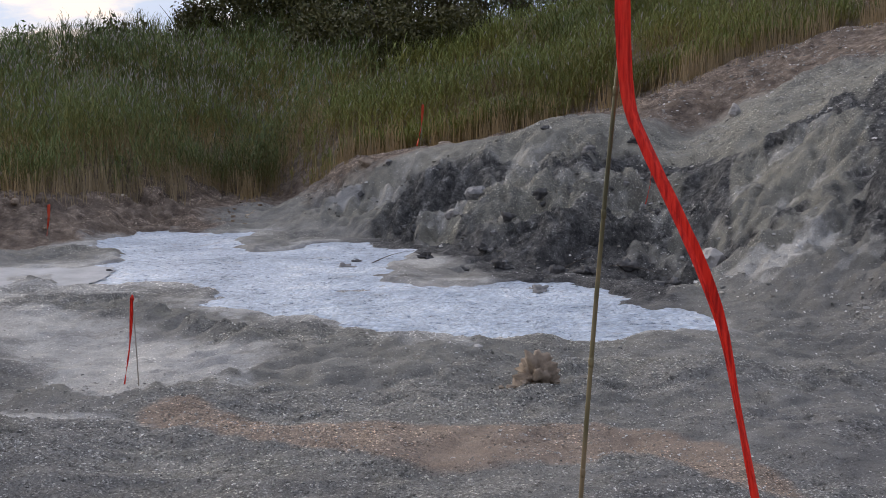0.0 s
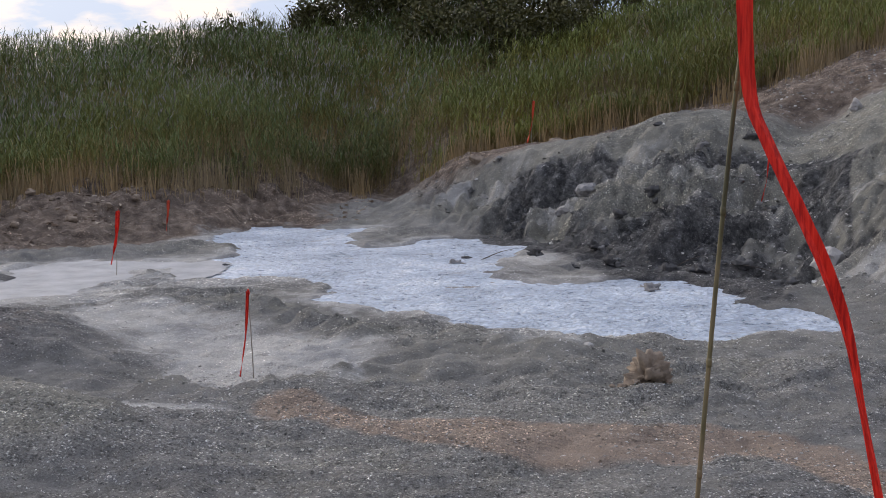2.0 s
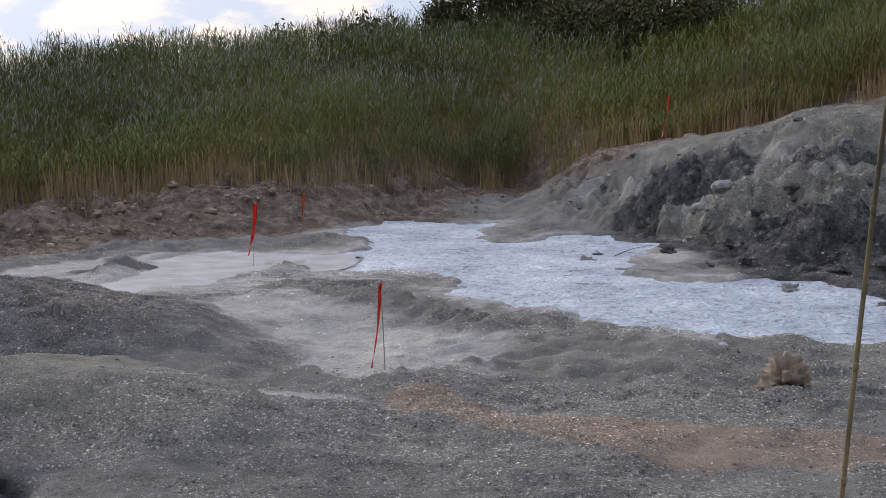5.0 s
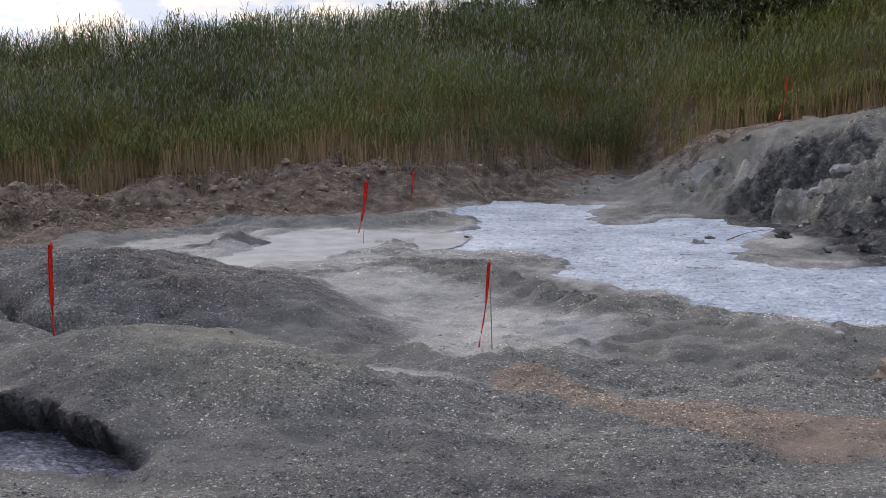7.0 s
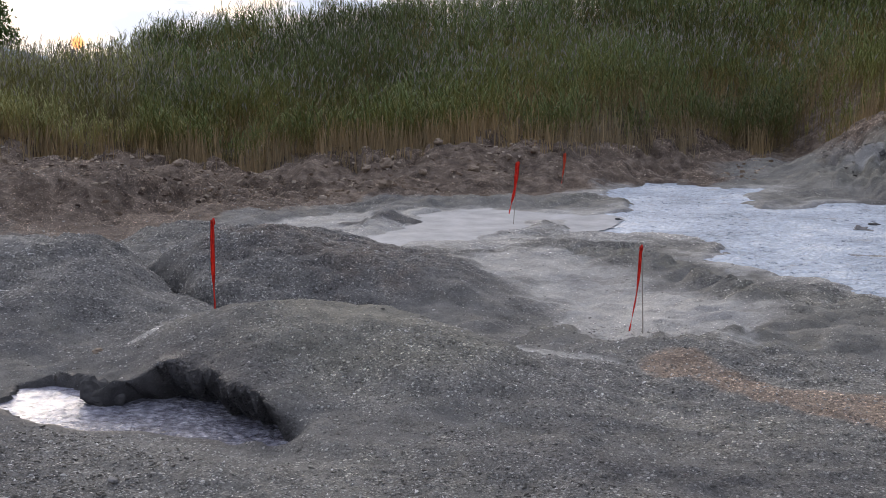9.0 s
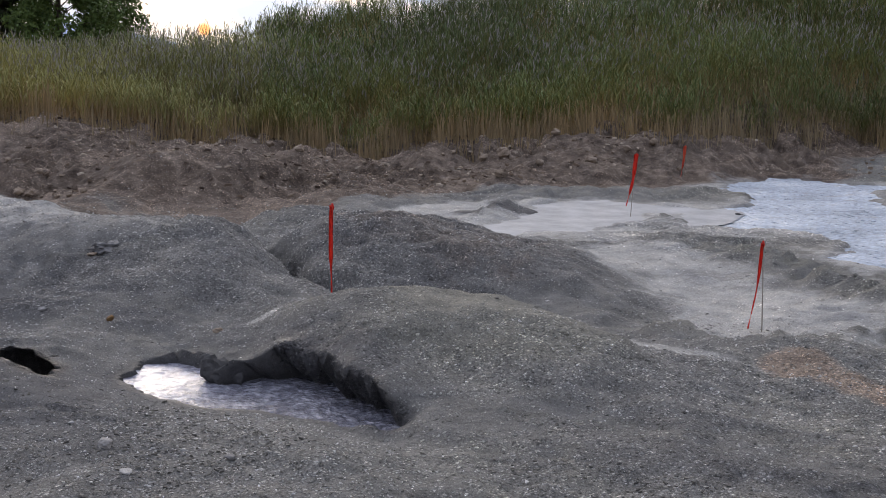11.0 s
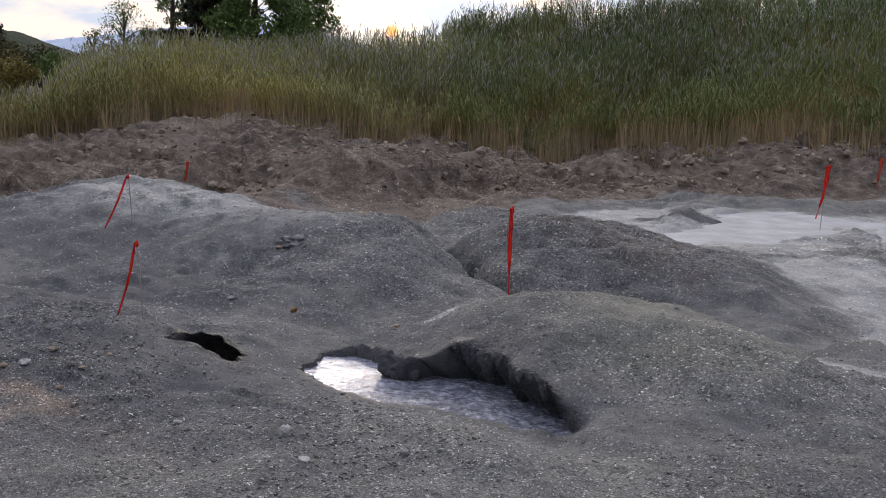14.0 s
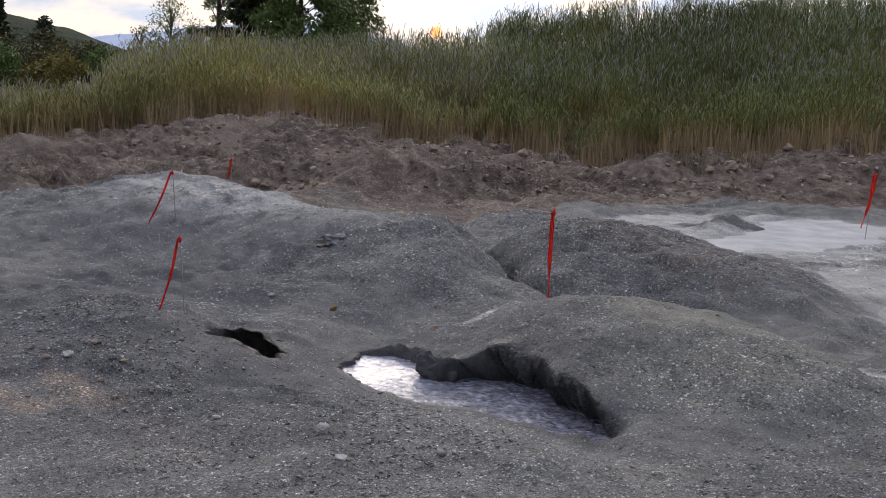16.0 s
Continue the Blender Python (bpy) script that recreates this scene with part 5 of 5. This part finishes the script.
BANK_STONES = ((-7.86, 14.71, 0.22), (-8.10, 14.54, 0.18), (-7.19, 14.54, 0.14), (-7.04, 13.09, 0.22), (-7.39, 15.50, 0.17), (-7.05, 15.41, 0.10),
               (-6.32, 15.66, 0.14), (-6.58, 14.95, 0.19), (-6.07, 16.04, 0.14), (-10.89, 13.09, 0.14), (-9.27, 11.72, 0.17), (-12.54, 15.52, 0.17),
               (-12.77, 15.04, 0.13), (-9.87, 19.01, 0.29), (-8.69, 14.37, 0.09), (-8.58, 14.50, 0.10), (-9.33, 13.28, 0.08), (-14.26, 10.39, 0.12),
               (-14.15, 9.05, 0.20), (-19.24, 13.10, 0.27), (-13.47, 10.31, 0.08), (-12.45, 9.72, 0.09), (-11.50, 9.43, 0.12), (-11.28, 8.92, 0.14),
               (-11.15, 8.99, 0.11), (-10.47, 9.20, 0.10), (-10.59, 9.09, 0.08), (-10.69, 8.99, 0.08), (-12.94, 12.33, 0.15), (-14.20, 9.98, 0.12),
               (-13.64, 8.25, 0.12))
for k, (x, y, s) in enumerate(BANK_STONES):
    stone("stone", x, y, s, STONE_TAN, 100 + k, "tan stone lying on the brown rubble bank", group="stones on the bank")
stone("boulder", 2.69, 11.5, 0.34, STONE_PALE, 130, "angular pale grey rock at the foot of the dark face", "rock", 0.95, 0.2)
stone("boulder", 0.44, 14.6, 0.36, STONE_GREY, 131, "rounded grey rock bedded in the dark face", "rock", 0.7, 0.3)
stone("boulder", 0.10, 14.8, 0.22, STONE_GREY, 132, "small grey rock bedded in the dark face", "rock", 0.8, 0.3)
stone("stone", 3.93, 15.6, 0.18, STONE_PALE, 133, "pale upright stone on the brown shoulder", "stone", 1.1, 0.15)
stone("stone", 4.38, 20.0, 0.36, STONE_TAN, 134, "tan rock at the edge of the reeds", "stone", 0.6)
stone("stone", -1.2, 17.4, 0.26, STONE_TAN, 135, "tan rock at the edge of the reeds", "stone", 0.7)
stone("stone", -2.6, 19.6, 0.22, STONE_TAN, 136, "tan rock at the edge of the reeds", "stone", 0.7)
stone("stone", 0.0, 17.6, 0.28, STONE_TAN, 137, "flat tan rock on the crest", "stone", 0.5)
stone("mud_clod", 0.56, 6.68, 0.26, STONE_TAN, 141, "crumbling tan clod standing on grey gravel", "clod", 0.92, 0.28, "", 0.42)
for k, (x, y, s) in enumerate(((0.40, 6.60, 0.06), (0.44, 6.66, 0.08), (0.48, 6.57, 0.05), (0.67, 6.62, 0.05), (0.35, 6.66, 0.04))):
    stone("mud_clod", x, y, s, STONE_TAN, 490 + k, "small tan crumb fallen from the clod", "clod", 0.7, 0.3, "crumbs beside the clod", 0.3)
stone("stone", 0.23, 7.43, 0.07, STONE_PALE, 139, "small white stone near the pool", "stone")
stone("stone", -3.58, 3.18, 0.075, STONE_PALE, 140, "small pale stone on grey gravel", "stone", 0.7)
FLAKES = ((-5.39, 3.17, 0.06), (-5.25, 2.92, 0.07), (-5.01, 3.1, 0.05), (-5.46, 2.75, 0.055), (-5.31, 2.84, 0.05), (-3.21, 2.94, 0.06),
          (-5.19, 3.38, 0.05), (-5.82, 4.73, 0.06), (-6.35, 5.62, 0.07), (-4.1, 3.0, 0.05), (-4.9, 2.9, 0.045), (-3.0, 3.3, 0.05), (-4.6, 5.0, 0.08))
for k, (x, y, s) in enumerate(FLAKES):
    stone("flat_stone", x, y, s, (STONE_TAN, STONE_PALE, STONE_TAN, STONE_GREY)[k % 4], 150 + k, "small flat stone on grey mud", "stone", 0.45, 0.2, "flat stones on the mud")
for k, (x, y, s) in enumerate(((1.15, 12.0, 0.3), (1.5, 11.75, 0.24), (0.6, 12.4, 0.26), (1.9, 11.2, 0.22), (-0.2, 12.9, 0.2), (0.2, 12.3, 0.16), (2.2, 11.0, 0.3), (1.0, 10.9, 0.16), (-2.6, 12.6, 0.16), (-1.0, 12.9, 0.14), (-3.6, 12.2, 0.14))):
    stone("mud_clod", x, y, s, STONE_DARK, 180 + k, "dark glistening clod of mud beside the pool", "clod", 0.6, 0.4, "clods beside the pool", 0.38)


for k, (x, y, s) in enumerate(((-4.13, 4.45, 0.17), (-4.05, 4.52, 0.14), (-4.34, 4.62, 0.10))):
    clod = stone("mud_clod", x, y, s, STONE_DARK, 480 + k, "dark wet clod in the spring's undercut wall", "clod", 1.1, 0.5, "clods in the spring's wall", 0.12)
    clod.location.z = SPRING_LEVEL + 0.30 * s
rocks = random.Random(77)
placed = 0
while placed < 34:
    a, f = rocks.uniform(-11.5, 5.5), rocks.random()
    lo, hi = float(rim(a, FOOT_D)), float(rim(a, CREST_D))
    x, y = at_bearing(a, lo + (hi - lo) * (0.05 + 0.85 * f))
    s = 0.07 + 0.17 * rocks.random() ** 3
    stone("rock", x, y, s, STONE_DARK if rocks.random() < 0.7 else STONE_GREY, 400 + placed, "dark grey lump bedded in the rocky face", "rock", 0.75, 0.42, "lumps in the rocky face", 0.34)
    placed += 1


stone("stone", -2.62, 9.9, 0.10, STONE_DARK, 471, "small black pointed stone beside the pool", "stone", 0.9, 0.2)
stone("stone", -5.35, 4.85, 0.055, STONE_RUST, 477, "small rust brown clod on grey mud", "stone", 0.8, 0.3)
stone("mud_clod", -6.35, 5.75, 0.2, STONE_GREY, 472, "crumbling grey clod on the smooth mound", "clod", 0.45, 0.35, "", 0.3)
stone("mud_clod", -5.55, 9.35, 0.16, STONE_PALE, 473, "pale crusted clod at the channel's end", "clod", 0.6, 0.3, "", 0.3)
stone("mud_clod", -1.1, 12.5, 0.22, STONE_GREY, 474, "grey mud lump standing in the pool", "clod", 0.45, 0.2, "clods in the pool", 0.35)
stone("mud_clod", -3.6, 13.4, 0.2, STONE_GREY, 475, "grey mud lump standing in the pool", "clod", 0.6, 0.1, "clods in the pool", 0.35)
stone("mud_clod", 0.9, 10.6, 0.24, STONE_GREY, 476, "grey mud lump standing in the pool", "clod", 0.45, 0.1, "clods in the pool", 0.35)


def twig(points, radius, label):
    pts = [Vector(p) for p in points]
    base = pts[0]
    ob = part("twig", tube(curve_points([tuple(p - base) for p in pts], 7), [radius] * 5 + [radius * 0.6] * 2, 6), BARK, None)
    ob.location = base
    return tagged(ob, label, "twig", "twigs by the pool")


for (x0, y0, x1, y1, r0) in ((-0.85, 12.7, -0.35, 13.1, 0.014), (1.75, 12.0, 2.3, 11.8, 0.012), (1.2, 12.2, 1.7, 12.4, 0.010)):
    z0, z1 = height(x0, y0) + 0.04, height(x1, y1) + 0.05
    twig(((x0, y0, z0), ((x0 + x1) / 2, (y0 + y1) / 2, (z0 + z1) / 2 + 0.03), (x1, y1, z1)), r0, "dry stick lying on the dark mud")


# ---- loose chips over the ground ----
def chips(name, count, area, sizes, seed, label, keep=None, material=None):
    """Countless small angular chips lying on the ground within x0, x1, y0, y1."""
    r = np.random.RandomState(seed)
    x, y = r.uniform(area[0], area[1], count), r.uniform(area[2], area[3], count)
    z, k = land(x, y)
    ok = (k["pool"] < -0.05) & (k["chan"] < -0.05) & (k["spr"] < -0.08) & (k["ven"] < -0.08)
    ok &= r.rand(count) < 0.06 + 2.4 * np.clip(fbm(x, y, 1.1, 4, seed + 3) + 0.16, 0, 1)
    if keep is not None:
        ok &= keep(x, y, k)
    x, y, z = x[ok], y[ok], z[ok]
    n = len(x)
    s = sizes[0] + (sizes[1] - sizes[0]) * r.rand(n) ** 3
    th = r.uniform(0, 6.28, n)
    L, W, T = s * r.uniform(0.7, 1.2, n), s * r.uniform(0.5, 0.9, n), s * r.uniform(0.10, 0.28, n)
    cx, sx = np.cos(th), np.sin(th)
    tilt = r.normal(0, 0.25, n)

    def corner(u, v, w):
        j = r.uniform(0.75, 1.25, (3, n))
        px, py = u * L * j[0] / 2, v * W * j[1] / 2
        return np.stack([x + px * cx - py * sx, y + px * sx + py * cx, z + w * T * j[2] + px * tilt], 1)

    V = np.stack([corner(-1, -0.5, -0.2), corner(1, -0.4, -0.2), corner(0, 1, -0.2), corner(-0.85, -0.4, 1.0), corner(0.85, -0.3, 1.0), corner(0, 0.85, 1.0)], 1).reshape(-1, 3)
    i = np.arange(n)[:, None] * 6
    F = np.concatenate([i + np.array(f) for f in ((3, 4, 5), (0, 1, 4), (0, 4, 3), (1, 2, 5), (1, 5, 4), (2, 0, 3), (2, 3, 5))])
    ob = new(name, mesh_from_arrays(name, V, F, material or CHIPS, False))
    return tagged(ob, label, "gravel", kind="stuff")


chips("gravel", 62000, (-6.5, 3.0, 2.8, 5.2), (0.004, 0.017), 301, "loose grey stone chips scattered over the mud")
chips("gravel", 48000, (-8.0, 3.5, 5.0, 8.6), (0.005, 0.020), 302, "loose grey stone chips on the mounds")
chips("gravel", 22000, (-10.5, 3.5, 5.5, 12.5), (0.008, 0.030), 307, "small stones lying on the mounds")
chips("gravel", 26000, (-11.0, -5.0, 4.0, 9.0), (0.008, 0.024), 308, "pale stone chips on the far mound")
chips("shale_chips", 28000, (-6.5, -0.2, 2.2, 4.0), (0.006, 0.030), 306, "flat warm grey shale chips in the foreground", None, SHALE)
chips("rubble", 26000, (-16, -3, 7.5, 20), (0.02, 0.11), 303, "brown stones and lumps on the bank below the reeds",
      lambda x, y, k: (k["a"] > 9) & (k["up"] > 0.12) & (k["d"] < k["toe"] + 1), RUBBLE)
chips("rubble", 22000, (-3.0, 7.0, 8.0, 19), (0.015, 0.075), 304, "grey lumps and chips on the rocky face",
      lambda x, y, k: (k["right"] > 0.5) & (k["shelf"] > 0.0) & (k["shelf"] < 0.95) & (k["a"] > -12.5), SHALE)
chips("rubble", 12000, (1.5, 7.5, 7.0, 20), (0.015, 0.07), 305, "pale grey chips on the hillside",
      lambda x, y, k: (k["right"] > 0.5) & (k["shelf"] > 0.0) & (k["a"] < -10) & (k["d"] < k["toe"]), CHIPS)
